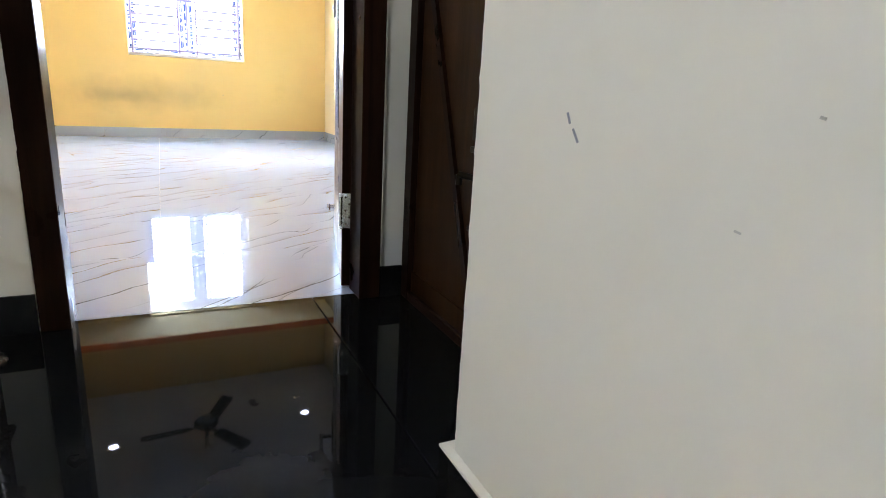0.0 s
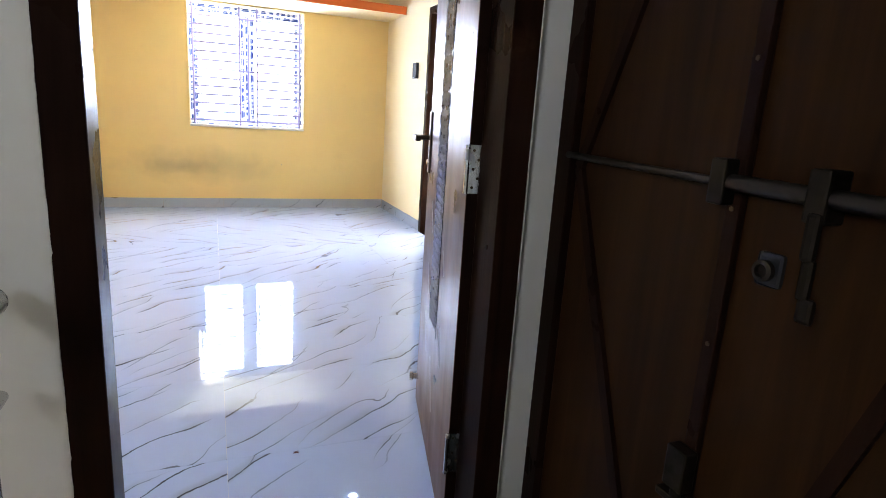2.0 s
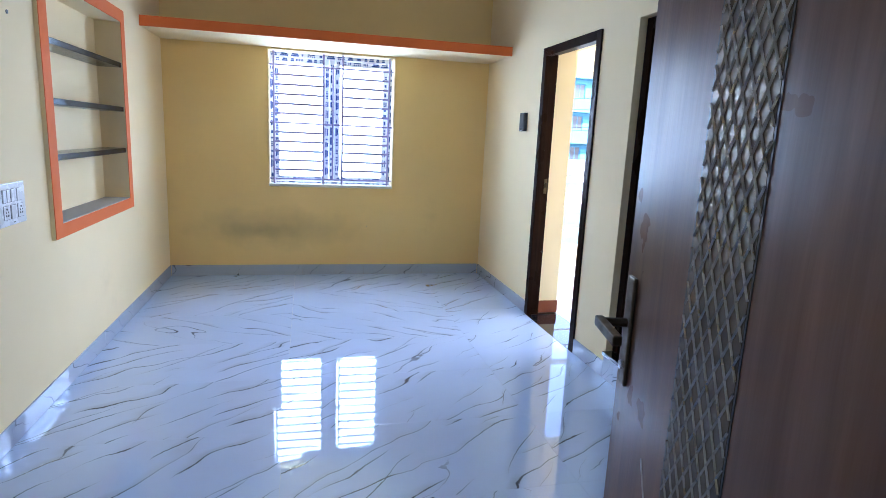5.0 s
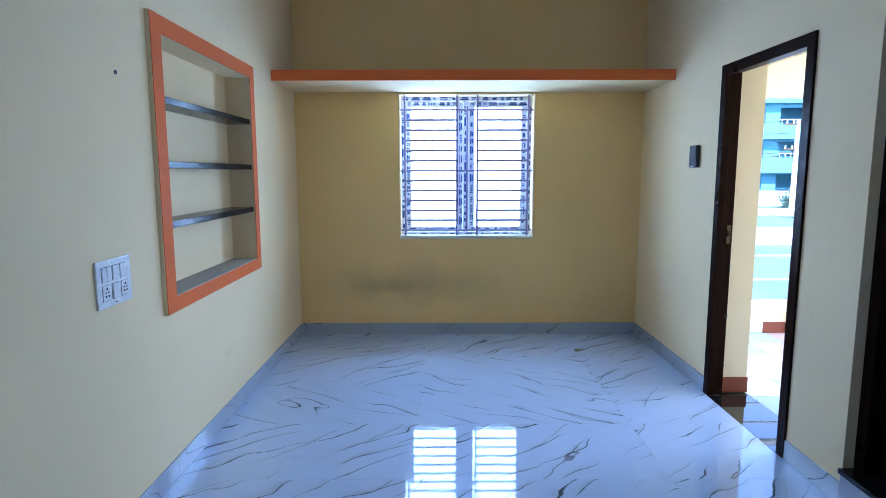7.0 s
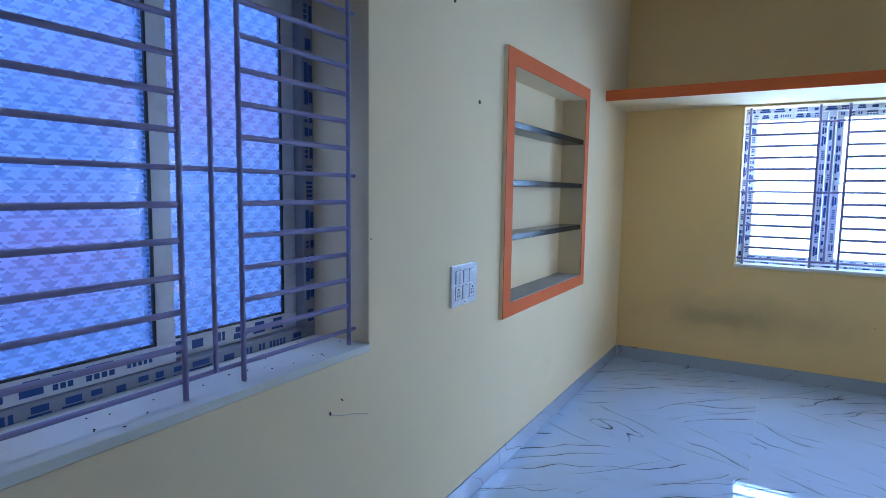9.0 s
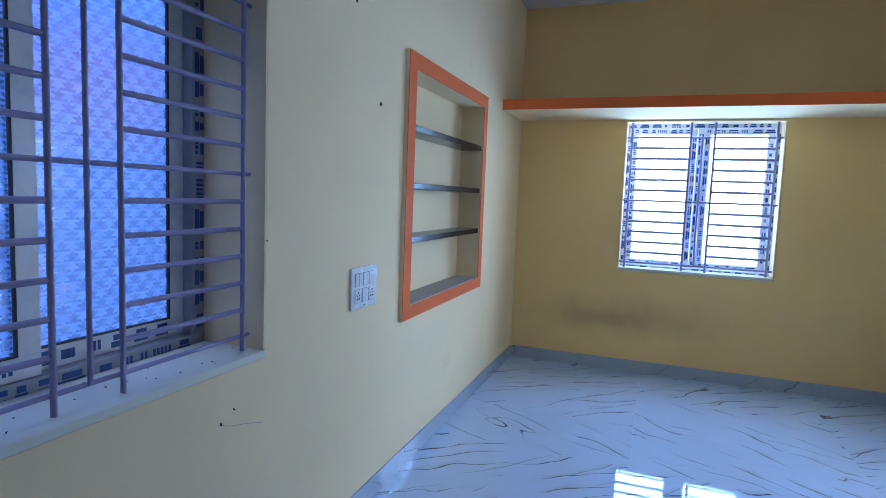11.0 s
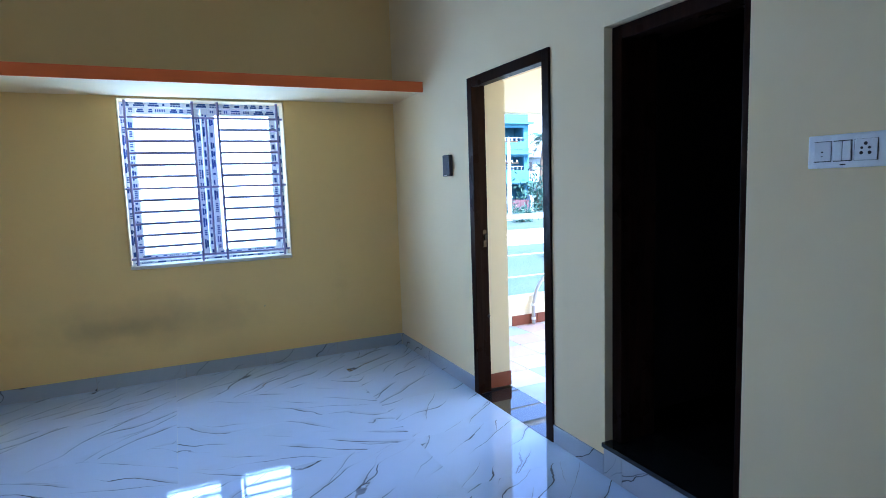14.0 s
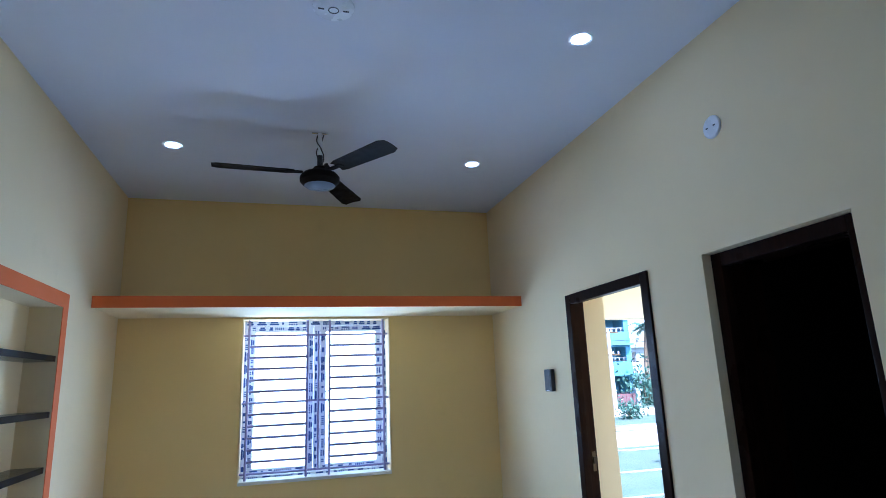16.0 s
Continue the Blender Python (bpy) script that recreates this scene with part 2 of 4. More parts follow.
TILE_PINK = painted("pinkish_balcony_tile", (0.62, 0.47, 0.45), 0.35)
TILE_GREEN = painted("greenish_balcony_tile", (0.50, 0.60, 0.58), 0.35)
REVEAL = painted("cream_reveal_paint", (0.86, 0.74, 0.50))
TILE_RED = painted("terracotta_tile", (0.24, 0.075, 0.04), 0.35)
# near-black puts the darkness of the unlit bathroom into the wall colour
BATHWALL = painted("unlit_room_black", (0.014, 0.013, 0.012), 0.6)


# ---- builders ----
def bm_box(bm, x0, x1, y0, y1, z0, z1, bevel=0.0):
    made = bmesh.ops.create_cube(bm, size=1.0, matrix=Matrix.Translation(((x0 + x1) / 2, (y0 + y1) / 2, (z0 + z1) / 2)) @ Matrix.Diagonal((x1 - x0, y1 - y0, z1 - z0, 1)))
    if bevel:
        es = {e for v in made["verts"] for e in v.link_edges}
        bmesh.ops.bevel(bm, geom=list(es), offset=bevel, segments=2, affect="EDGES", profile=0.6)
    return bm


def boxes(*specs, bevel=0.0):
    bm = bmesh.new()
    for s in specs:
        bm_box(bm, *s, bevel=bevel)
    return bm


def bm_rod(bm, a, b, r, r2=None, n=12):
    a, b = Vector(a), Vector(b)
    d = b - a
    m = Matrix.Translation((a + b) / 2) @ d.to_track_quat("Z", "Y").to_matrix().to_4x4()
    bmesh.ops.create_cone(bm, cap_ends=True, segments=n, radius1=r, radius2=r if r2 is None else r2, depth=d.length, matrix=m)
    return bm


def rods(*specs, n=12):
    bm = bmesh.new()
    for s in specs:
        bm_rod(bm, *s, n=n)
    return bm


def lathe(profile, n=32, axis=None):
    """A turned shape from (radius, height) pairs round z, or moved by the matrix axis."""
    bm = bmesh.new()
    rings = []
    for r, h in profile:
        if r < 1e-6:
            rings.append([bm.verts.new((0, 0, h))])
        else:
            rings.append([bm.verts.new((r * math.cos(2 * math.pi * i / n), r * math.sin(2 * math.pi * i / n), h)) for i in range(n)])
    for p, q in zip(rings, rings[1:]):
        for i in range(n):
            j = (i + 1) % n
            if len(p) == 1 and len(q) > 1:
                bm.faces.new((p[0], q[j], q[i]))
            elif len(q) == 1 and len(p) > 1:
                bm.faces.new((p[i], p[j], q[0]))
            elif len(p) > 1:
                bm.faces.new((p[i], p[j], q[j], q[i]))
    bmesh.ops.recalc_face_normals(bm, faces=bm.faces)
    if axis is not None:
        bmesh.ops.transform(bm, matrix=axis, verts=bm.verts)
    return bm


def mesh_of(name, bm, material, smooth=False):
    me = bpy.data.meshes.new(name)
    bm.to_mesh(me)
    bm.free()
    for m in material if isinstance(material, (list, tuple)) else (material,):
        me.materials.append(m)
    if smooth:
        for p in me.polygons:
            p.use_smooth = True
        me.set_sharp_from_angle(angle=radians(40))
    return me


def part(name, bm, material, parent, label="", smooth=False):
    ob = new(name, mesh_of(name, bm, material, smooth))
    ob.parent = parent
    ob.matrix_parent_inverse = parent.matrix_world.inverted() if False else Matrix()
    return tagged(ob, label)


def thing(name, label, category, at=None, group="", kind=""):
    """An Empty at the thing's base; its parts are built in its own axes."""
    ob = new(name)
    ob.empty_display_size = 0.05
    if at is not None:
        ob.matrix_basis = at
    return tagged(ob, label, category, group, kind)


def single(name, bm, material, label, category, at=None, group="", kind="", smooth=False):
    ob = new(name, mesh_of(name, bm, material, smooth))
    if at is not None:
        ob.matrix_basis = at
    return tagged(ob, label, category, group, kind)


def setting(name, bm, material, label="", category="", smooth=False):
    return single(name, bm, material, label, category, kind="structure", smooth=smooth)


def wall_bm(axis, c0, c1, u0, u1, z0, z1, holes=()):
    """A wall between c0 and c1 across axis ('x' or 'y'), from u0 to u1 along it, with openings (ua, ub, za, zb) right through."""
    us = sorted({u0, u1, *(v for h in holes for v in h[:2] if u0 < v < u1)})
    zs = sorted({z0, z1, *(v for h in holes for v in h[2:] if z0 < v < z1)})
    bm = bmesh.new()
    pts = {}

    def vert(c, u, z):
        key = (c, u, z)
        if key not in pts:
            pts[key] = bm.verts.new((c, u, z) if axis == "x" else (u, c, z))
        return pts[key]

    def solid(i, k):
        if not (0 <= i < len(us) - 1 and 0 <= k < len(zs) - 1):
            return False
        um, zm = (us[i] + us[i + 1]) / 2, (zs[k] + zs[k + 1]) / 2
        return not any(h[0] < um < h[1] and h[2] < zm < h[3] for h in holes)

    for i in range(len(us) - 1):
        for k in range(len(zs) - 1):
            if not solid(i, k):
                continue
            a, b, p, q = us[i], us[i + 1], zs[k], zs[k + 1]
            for c in (c0, c1):
                bm.faces.new([vert(c, a, p), vert(c, b, p), vert(c, b, q), vert(c, a, q)])
            for di, dk, e0, e1 in ((-1, 0, (a, p), (a, q)), (1, 0, (b, p), (b, q)), (0, -1, (a, p), (b, p)), (0, 1, (a, q), (b, q))):
                if not solid(i + di, k + dk):
                    bm.faces.new([vert(c0, *e0), vert(c0, *e1), vert(c1, *e1), vert(c1, *e0)])
    bmesh.ops.recalc_face_normals(bm, faces=bm.faces)
    return bm


# ---- the plan ----
L, R, S, B, TOP = -0.897, 2.117, 1.625, 7.11, 3.093      # the room's walls and ceiling
RO, BO, LO, SO = 2.385, 7.34, -1.21, 1.515               # their outer faces
WIN = (0.0, 1.18, 0.866, 2.125)                          # north window
WIN2 = (2.37, 3.55, 0.887, 2.146)                        # west window
NICHE = (4.694, 5.885, 0.872, 2.062)
BAL = (4.796, 5.70, 0.0, 2.10)                            # balcony door
BATH = (3.665, 4.39, 0.17, 2.092)                        # bathroom door
ENTRY = (-0.04, 0.881, 0.0, 2.10)

setting("wall_north", wall_bm("y", B, BO, LO, RO, 0, TOP, [WIN]), YELLOW_STAINED, "yellow painted plaster wall with a window opening", "wall")
setting("wall_west", wall_bm("x", LO, L, SO, B, 0, TOP, [WIN2, NICHE]), YELLOW, "yellow painted wall with a shelf niche", "wall")
setting("wall_east", wall_bm("x", R, RO, S, B, 0, TOP, [BAL, BATH]), YELLOW, "yellow painted wall with two doorways", "wall")
setting("wall_south", wall_bm("y", SO, S, L, RO, 0, TOP, [ENTRY]), CREAM, "cream painted partition wall with the entry doorway", "wall")
setting("ceiling", boxes((LO, RO, SO, BO, TOP, TOP + 0.15)), WHITE, "white painted ceiling", "ceiling")
setting("floor_bed", boxes((L, R, 1.565, B, -0.12, -0.012)), CEMENT, "cement bed under the floor tiles", "floor")

# landing and stairs
setting("landing_floor", boxes((-0.2, 0.673, 0.52, 1.563, -0.12, 0.0), (0.676, 1.0, 0.52, 1.563, -0.12, 0.0), bevel=0.0015), GRANITE, "polished black granite landing floor", "floor")
for i in range(7):
    setting("stair_step", boxes((-0.2, 0.664, 0.52 - 0.25 * (i + 1), 0.545 - 0.25 * i, -0.18 * (i + 1) - 0.03, -0.18 * (i + 1)), (-0.2, 0.664, 0.5 - 0.25 * i, 0.52 - 0.25 * i, -0.18 * (i + 1) - 0.03, -0.18 * i - 0.031), bevel=0.002), GRANITE, "black granite stair step", "stair step")
setting("stair_floor", boxes((-1.3, 0.68, -2.6, -1.24, -1.38, -1.26)), GRANITE, "black granite stair floor", "floor")
setting("wall_stair_east", wall_bm("x", 0.664, 1.0, -2.6, 0.532, -1.4, TOP), CREAM, "cream painted stairwell wall with scuffs", "wall")
setting("wall_stair_south", wall_bm("y", -2.8, -2.6, -1.5, 1.0, -1.4, TOP), CREAM, "cream stairwell wall", "wall")
setting("wall_stair_west", wall_bm("x", -1.5, -1.3, -2.6, SO, -1.4, TOP, [(-0.9, 0.1, 1.4, 2.4)]), CREAM, "cream stairwell wall with a window opening", "wall")
setting("wall_stair_north", wall_bm("y", SO, S, -1.5, L - 0.315, -1.4, TOP), CREAM, "cream stairwell wall", "wall")
setting("wall_stair_low", wall_bm("y", SO, S, -1.3, -0.2, -1.4, -0.002), CREAM, "cream stairwell wall below the landing", "wall")
setting("wall_landing_east", wall_bm("x", 0.985, 1.12, 0.532, SO, 0, TOP, [(0.625, 1.5135, 0.0, 2.1)]), CREAM, "cream painted landing wall with a doorway", "wall")
setting("stair_ceiling", boxes((-1.5, 1.12, -2.8, SO, TOP, TOP + 0.15)), WHITE, "white stairwell ceiling", "ceiling")
setting("niche_back", boxes((LO, -1.038, NICHE[0], NICHE[1], NICHE[2], NICHE[3])), YELLOW, "yellow painted back of the wall niche", "wall")
setting("window_ledge_slab", boxes((L, R, 6.452, B, 2.135, 2.205)), YELLOW, "cream painted concrete loft slab above the window", "loft slab")
setting("trim_slab_edge", boxes((L, R, 6.444, 6.4515, 2.131, 2.209)), ORANGE, "orange painted front edge of the loft slab", "trim")
setting("trim_niche_plaster", wall_bm("x", L, L + 0.019, 4.600, 5.968, 0.80, 2.145, [NICHE]), YELLOW, "raised plaster border round the niche", "trim")
setting("trim_niche", wall_bm("x", L + 0.0191, L + 0.0225, 4.602, 5.966, 0.802, 2.143, [NICHE]), ORANGE, "orange painted face of the niche border", "trim")
setting("niche_ledge", boxes((-1.037, L + 0.018, NICHE[0] + 0.001, NICHE[1] - 0.001, NICHE[2] + 0.0005, NICHE[2] + 0.006)), CEMENT, "dusty cement ledge of the niche", "ledge")
for z in (1.78, 1.487, 1.208):
    single("niche_shelf", boxes((-1.037, L + 0.012, NICHE[0] + 0.001, NICHE[1] - 0.001, z - 0.016, z + 0.016), bevel=0.003), SHELF, "black granite shelf built into the niche", "shelf", group="niche shelves")


# ---- windows ----
def film_print(rng, along, length, width, front):
    """Printed blocks of the protective film on one frame member, as thin raised patches."""
    bm = bmesh.new()
    u = 0.02
    while u < length - 0.06:
        w = rng.choice((0.03, 0.05, 0.075))
        mark = rng.random()
        if mark < 0.45:
            rows2 = [(0.0, w, 0.20, 0.50), (w * 0.15, w * 0.9, 0.56, 0.84)]
        elif mark < 0.65:
            n = max(2, int(w / 0.014))
            rows2 = [(w * i / n, w * (i + 0.6) / n, 0.30, 0.78) for i in range(n)]
        elif mark < 0.85:
            n = max(2, int(w / 0.016))
            rows2 = [(0.0, w * 0.9, 0.60, 0.84)] + [(w * i / n, w * (i + 0.7) / n, 0.20, 0.44) for i in range(n)]
        else:
            rows2 = [(w * 0.2, w * 0.7, 0.28, 0.72)]
        for p0, p1, lo, hi in rows2:
            a, b = width * lo, width * hi
            if along == "x":
                bm_box(bm, u + p0, u + p1, front - 0.0012, front + 0.0005, a, b)
            else:
                bm_box(bm, a, b, front - 0.0012, front + 0.0005, u + p0, u + p1)
        u += w + rng.uniform(0.012, 0.032)
    return bm


def window_latch(top, W, H, d0):
    """A small lever latch in the middle of the window."""
    latch = boxes((W / 2 + 0.05, W / 2 + 0.07, d0 - 0.004, d0 + 0.012, H / 2 - 0.02, H / 2 + 0.06), bevel=0.003)
    bm_rod(latch, (W / 2 + 0.06, d0 - 0.012, H / 2 + 0.03), (W / 2 + 0.15, d0 - 0.03, H / 2 + 0.065), 0.006)
    part("latch", latch, UPVC, top, "white window latch")


def window(name, label, at, pane_material, seed, sliding=False, d0=0.168, r=0.0086):
    """Two-light uPVC window in local axes: x across the opening (1.18 wide), y outward from the room's wall face, z up from the sill."""
    W, H = 1.18, 1.259
    rng = random.Random(seed)
    top = thing(name, label, "window", at, kind="structure")
    e = 0.003
    body = FILMED_SHADED if sliding else UPVC
    lining = boxes((e, 0.009, -0.001, d0, 0.03, H - e), (W - 0.009, W - e, -0.001, d0, 0.03, H - e), (0.009, W - 0.009, -0.001, d0, H - 0.009, H - e))
    part("reveal_lining", lining, YELLOW, top, "pale painted reveal")
    part("window_sill", boxes((e, W - e, -0.006, d0, e, 0.028), bevel=0.003), SILL, top, "dusty pale plaster sill")
    d1, f = d0 + 0.058, 0.062 if sliding else 0.046
    members = ((0.004, W - 0.004, e, f, "x"), (0.004, W - 0.004, H - f, H - e, "x"), (0.004, f, f, H - f, "z"), (W - f, W - 0.004, f, H - f, "z"), (W / 2 - 0.026, W / 2 + 0.026, f, H - f, "z"))
    for x0, x1, z0, z1, along in members[:4] if sliding else members:
        o = part("window_frame", boxes((x0, x1, d0, d1, z0, z1), bevel=0.004), body, top)
        length, width = (x1 - x0, z1 - z0) if along == "x" else (z1 - z0, x1 - x0)
        p = film_print(rng, along, length, width, 0.0)
        bmesh.ops.translate(p, vec=(x0, d0, z0), verts=p.verts)
        part("film_print", p, PRINT, o, "navy printed marks of protective film")
    spans = ((f + 0.002, W / 2 + 0.03), (W / 2 - 0.03, W - f - 0.002)) if sliding else ((f + 0.002, W / 2 - 0.028), (W / 2 + 0.028, W - f - 0.002))
    for k, (x0, x1) in enumerate(spans):
        g = 0.058 if sliding else 0.042
        z0, z1, y0 = f + 0.002, H - f - 0.002, d0 + 0.008 + (0.028 if sliding else 0.010) * k
        y1 = y0 + (0.024 if sliding else 0.034)
        sash = part("sash", boxes((x0, x1, y0, y1, z0, z0 + g), (x0, x1, y0, y1, z1 - g, z1), (x0, x0 + g, y0, y1, z0 + g, z1 - g), (x1 - g, x1, y0, y1, z0 + g, z1 - g), bevel=0.003), UPVC, top)
        pane = part("pane", boxes((x0 + g - 0.004, x1 - g + 0.004, (y0 + y1) / 2 - 0.002, (y0 + y1) / 2 + 0.002, z0 + g - 0.004, z1 - g + 0.004)), pane_material, sash, "translucent glass pane")
        pane.visible_shadow = False
        bead = boxes((x0 + g, x1 - g, y0 - 0.001, y0 + 0.008, z0 + g, z0 + g + 0.006), (x0 + g, x1 - g, y0 - 0.001, y0 + 0.008, z1 - g - 0.006, z1 - g), (x0 + g, x0 + g + 0.006, y0 - 0.001, y0 + 0.008, z0 + g, z1 - g), (x1 - g - 0.006, x1 - g, y0 - 0.001, y0 + 0.008, z0 + g, z1 - g))
        part("gasket", bead, BLACK if pane_material is FROST_PATTERN else UPVC, sash, "thin glazing bead")
        for a0, b0, ln, along in ((x0, z0, x1 - x0, "x"), (x0, z1 - g, x1 - x0, "x"), (x0 if k == 0 else x1 - g, z0 + g, z1 - z0 - 2 * g, "z"), (x1 - g if k == 0 else x0, z0 + g, z1 - z0 - 2 * g, "z")):
            if sliding and (along == "z" or b0 > 0.5):
                continue
            p = film_print(rng, along, ln, g, 0.0)
            bmesh.ops.translate(p, vec=(a0, y0, b0), verts=p.verts)
            part("film_print", p, PRINT, sash, "navy printed marks of protective film")
    if not sliding:
        window_latch(top, W, H, d0)

    grille = thing("window_grille", "lilac-grey painted steel bar grille set in the window opening", "window grille", at, "window grilles")
    y = 0.052
    bars = [0.05, 0.505, 0.685, 1.13]
    zb = [0.075 + 0.0877 * i for i in range(13)]
    for x in bars:
        part("upright_bar", rods(((x, y, 0.028), (x, y, H - 0.01), r * 1.12)), BARS, grille, smooth=True)
    part("middle_bar", rods(((0.595, y, zb[0]), (0.595, y, zb[12]), r)), BARS, grille, smooth=True)
    for i, z in enumerate(zb):
        if i in (0, 6, 12):
            part("cross_bar", rods(((0.002, y + 0.009, z), (W - 0.002, y + 0.009, z), r)), BARS, grille, smooth=True)
        else:
            for a, b in ((bars[0], bars[1]), (bars[2], bars[3])):
                part("cross_bar", rods(((a, y + 0.004, z), (b, y + 0.004, z), r * 1.2)), BARS, grille, smooth=True)
    return top


window("window_1", "white uPVC window with printed film and frosted panes", pose(WIN[0], B, WIN[2]), FROST, 3)
window("window_2", "white uPVC window with patterned glass and printed film", pose(L, WIN2[0], WIN2[2], 0, 0, 90), FROST_PATTERN, 8, True, 0.245, 0.0066)


# ---- door frames ----
def door_frame(name, label, at, w, h, jamb, depth, z0=0.0, stop=0.05, material=None):
    """Two jambs and a head, local x across, y through the wall, with a rebate that narrows behind stop."""
    top = thing(name, label, "door frame", at, kind="structure")
    m = material or DARKWOOD
    for side in (0, 1):
        a0, a1 = (0, jamb) if side == 0 else (w - jamb, w)
        b0, b1 = (0, jamb * 0.78) if side == 0 else (w - jamb * 0.78, w)
        part("jamb", boxes((a0, a1, 0, stop, z0, h), (b0, b1, stop, depth, z0, h), bevel=0.003), m, top)
    part("head", boxes((jamb, w - jamb, 0, stop, h - jamb, h), (jamb * 0.78, w - jamb * 0.78, stop, depth, h - jamb * 0.78, h), bevel=0.003), m, top)
    return top


entry = door_frame("door_frame_entry", "dark-stained wooden door frame of the room entry", pose(ENTRY[0] + 0.001, SO - 0.012, 0), 0.919, 2.099, 0.068, 0.118, stop=0.112)
door_frame("door_frame_balcony", "dark-stained wooden frame of the open balcony doorway", pose(R - 0.012, BAL[1] - 0.001, 0, 0, 0, -90), BAL[1] - BAL[0] - 0.002, 2.099, 0.062, 0.105, stop=0.045)
door_frame("door_frame_bath", "dark-stained wooden frame set in the unlit doorway", pose(R + 0.045, BATH[1] - 0.001, 0, 0, 0, -90), 0.723, 2.090, 0.06, 0.222, z0=0.172, stop=0.05)


# ---- entry door leaf ----
def entry_leaf():
    leaf = thing("door_leaf", "glossy brown laminate door standing open, diamond mesh inlay", "door", pose(0.787, 1.626, 0.008, 0, 0, 76.6))
    T, W, H = 0.036, 0.80, 2.02
    part("panel", boxes((0, W, -T, 0, 0, H), bevel=0.002), LEAFWOOD, leaf)
    part("edge_lipping", boxes((-0.0015, 0.0, -T + 0.001, -0.001, 0.002, H - 0.002)), DARKWOOD, leaf, "dark stained edge")
    s0, s1, z0, z1 = 0.35, 0.52, 0.40, 1.96
    part("inlay_back", boxes((s0, s1, 0.0, 0.0015, z0 + 0.06, z1)), DARKIRON, leaf, "dark inlay strip")
    mesh = bmesh.new()
    pitch, slope = 0.030, 1.75
    w = s1 - s0
    z = z0 + 0.06 - w * slope
    while z < z1:
        for sgn in (1, -1):
            a = (0.0, z) if sgn > 0 else (w, z)
            b = (w, z + w * slope) if sgn > 0 else (0.0, z + w * slope)
            t0 = max(0.0, (z0 + 0.06 - a[1]) / (b[1] - a[1]))
            t1 = min(1.0, (z1 - a[1]) / (b[1] - a[1]))
            if t1 - t0 > 0.02:
                p = (s0 + a[0] + (b[0] - a[0]) * t0, 0.002, a[1] + (b[1] - a[1]) * t0)
                q = (s0 + a[0] + (b[0] - a[0]) * t1, 0.002, a[1] + (b[1] - a[1]) * t1)
                bm_rod(mesh, p, q, 0.0022, n=4)
        z += pitch * slope
    part("mesh_inlay", mesh, metal("inlay_mesh_metal", (0.42, 0.40, 0.38), 0.3), leaf, "raised diamond mesh in pewter tone")
    for s in (s0 - 0.005, s1 + 0.001):
        part("groove", boxes((s, s + 0.004, 0.0, 0.0012, z0 + 0.04, H - 0.01)), BLACK, leaf, "thin dark groove")
    pale = plastic("pale_groove_paint", (0.55, 0.50, 0.45), 0.4)
    for x, z, ln in ((0.62, 0.84, 0.10), (0.62, 0.62, 0.10), (0.62, 0.44, 0.13), (0.30, 0.74, 0.07), (0.30, 0.50, 0.11), (0.44, 0.34, 0.16)):
        part("inlay_line", rods(((x, 0.0, z), (x - ln * 0.55, 0.0, z - ln), 0.0022), n=6), pale, leaf, "short pale diagonal inlay line")
    for z in (0.20, 0.955, 1.70):
        h = part("hinge", boxes((-0.003, 0.0, -T + 0.003, -0.002, z, z + 0.115), (-0.010, 0.0, -0.004, 0.010, z, z + 0.004)), STEEL, leaf, "steel butt hinge")
        part("knuckle", rods(((-0.007, 0.004, z), (-0.007, 0.004, z + 0.115), 0.006)), STEEL, h, smooth=True)
        part("screw", rods(*[((-0.0035, -0.012 - 0.012 * (i % 2), z + 0.014 + 0.022 * i), (-0.001, -0.012 - 0.012 * (i % 2), z + 0.014 + 0.022 * i), 0.0035) for i in range(5)]), DARKIRON, h)
    plate = part("handle_plate", boxes((0.735, 0.773, 0.0, 0.008, 0.925, 1.145), bevel=0.004), DARKIRON, leaf, "dark bronze handle plate")
    lever = rods(((0.754, 0.006, 1.052), (0.754, 0.068, 1.052), 0.009))
    bm_box(lever, 0.640, 0.766, 0.050, 0.068, 1.042, 1.062, bevel=0.004)
    part("lever", lever, DARKIRON, plate, "dark bronze lever")
    part("key_barrel", rods(((0.754, 0.006, 0.965), (0.754, 0.013, 0.965), 0.009)), STEEL, plate)
    part("door_stop", lathe([(0, 0), (0.012, 0), (0.012, 0.02), (0.017, 0.024), (0.017, 0.034), (0, 0.036)], 16, pose(0.745, 0.0, 0.12, -90, 0, 0)), STEEL, leaf, "round steel door catch", smooth=True)


entry_leaf()


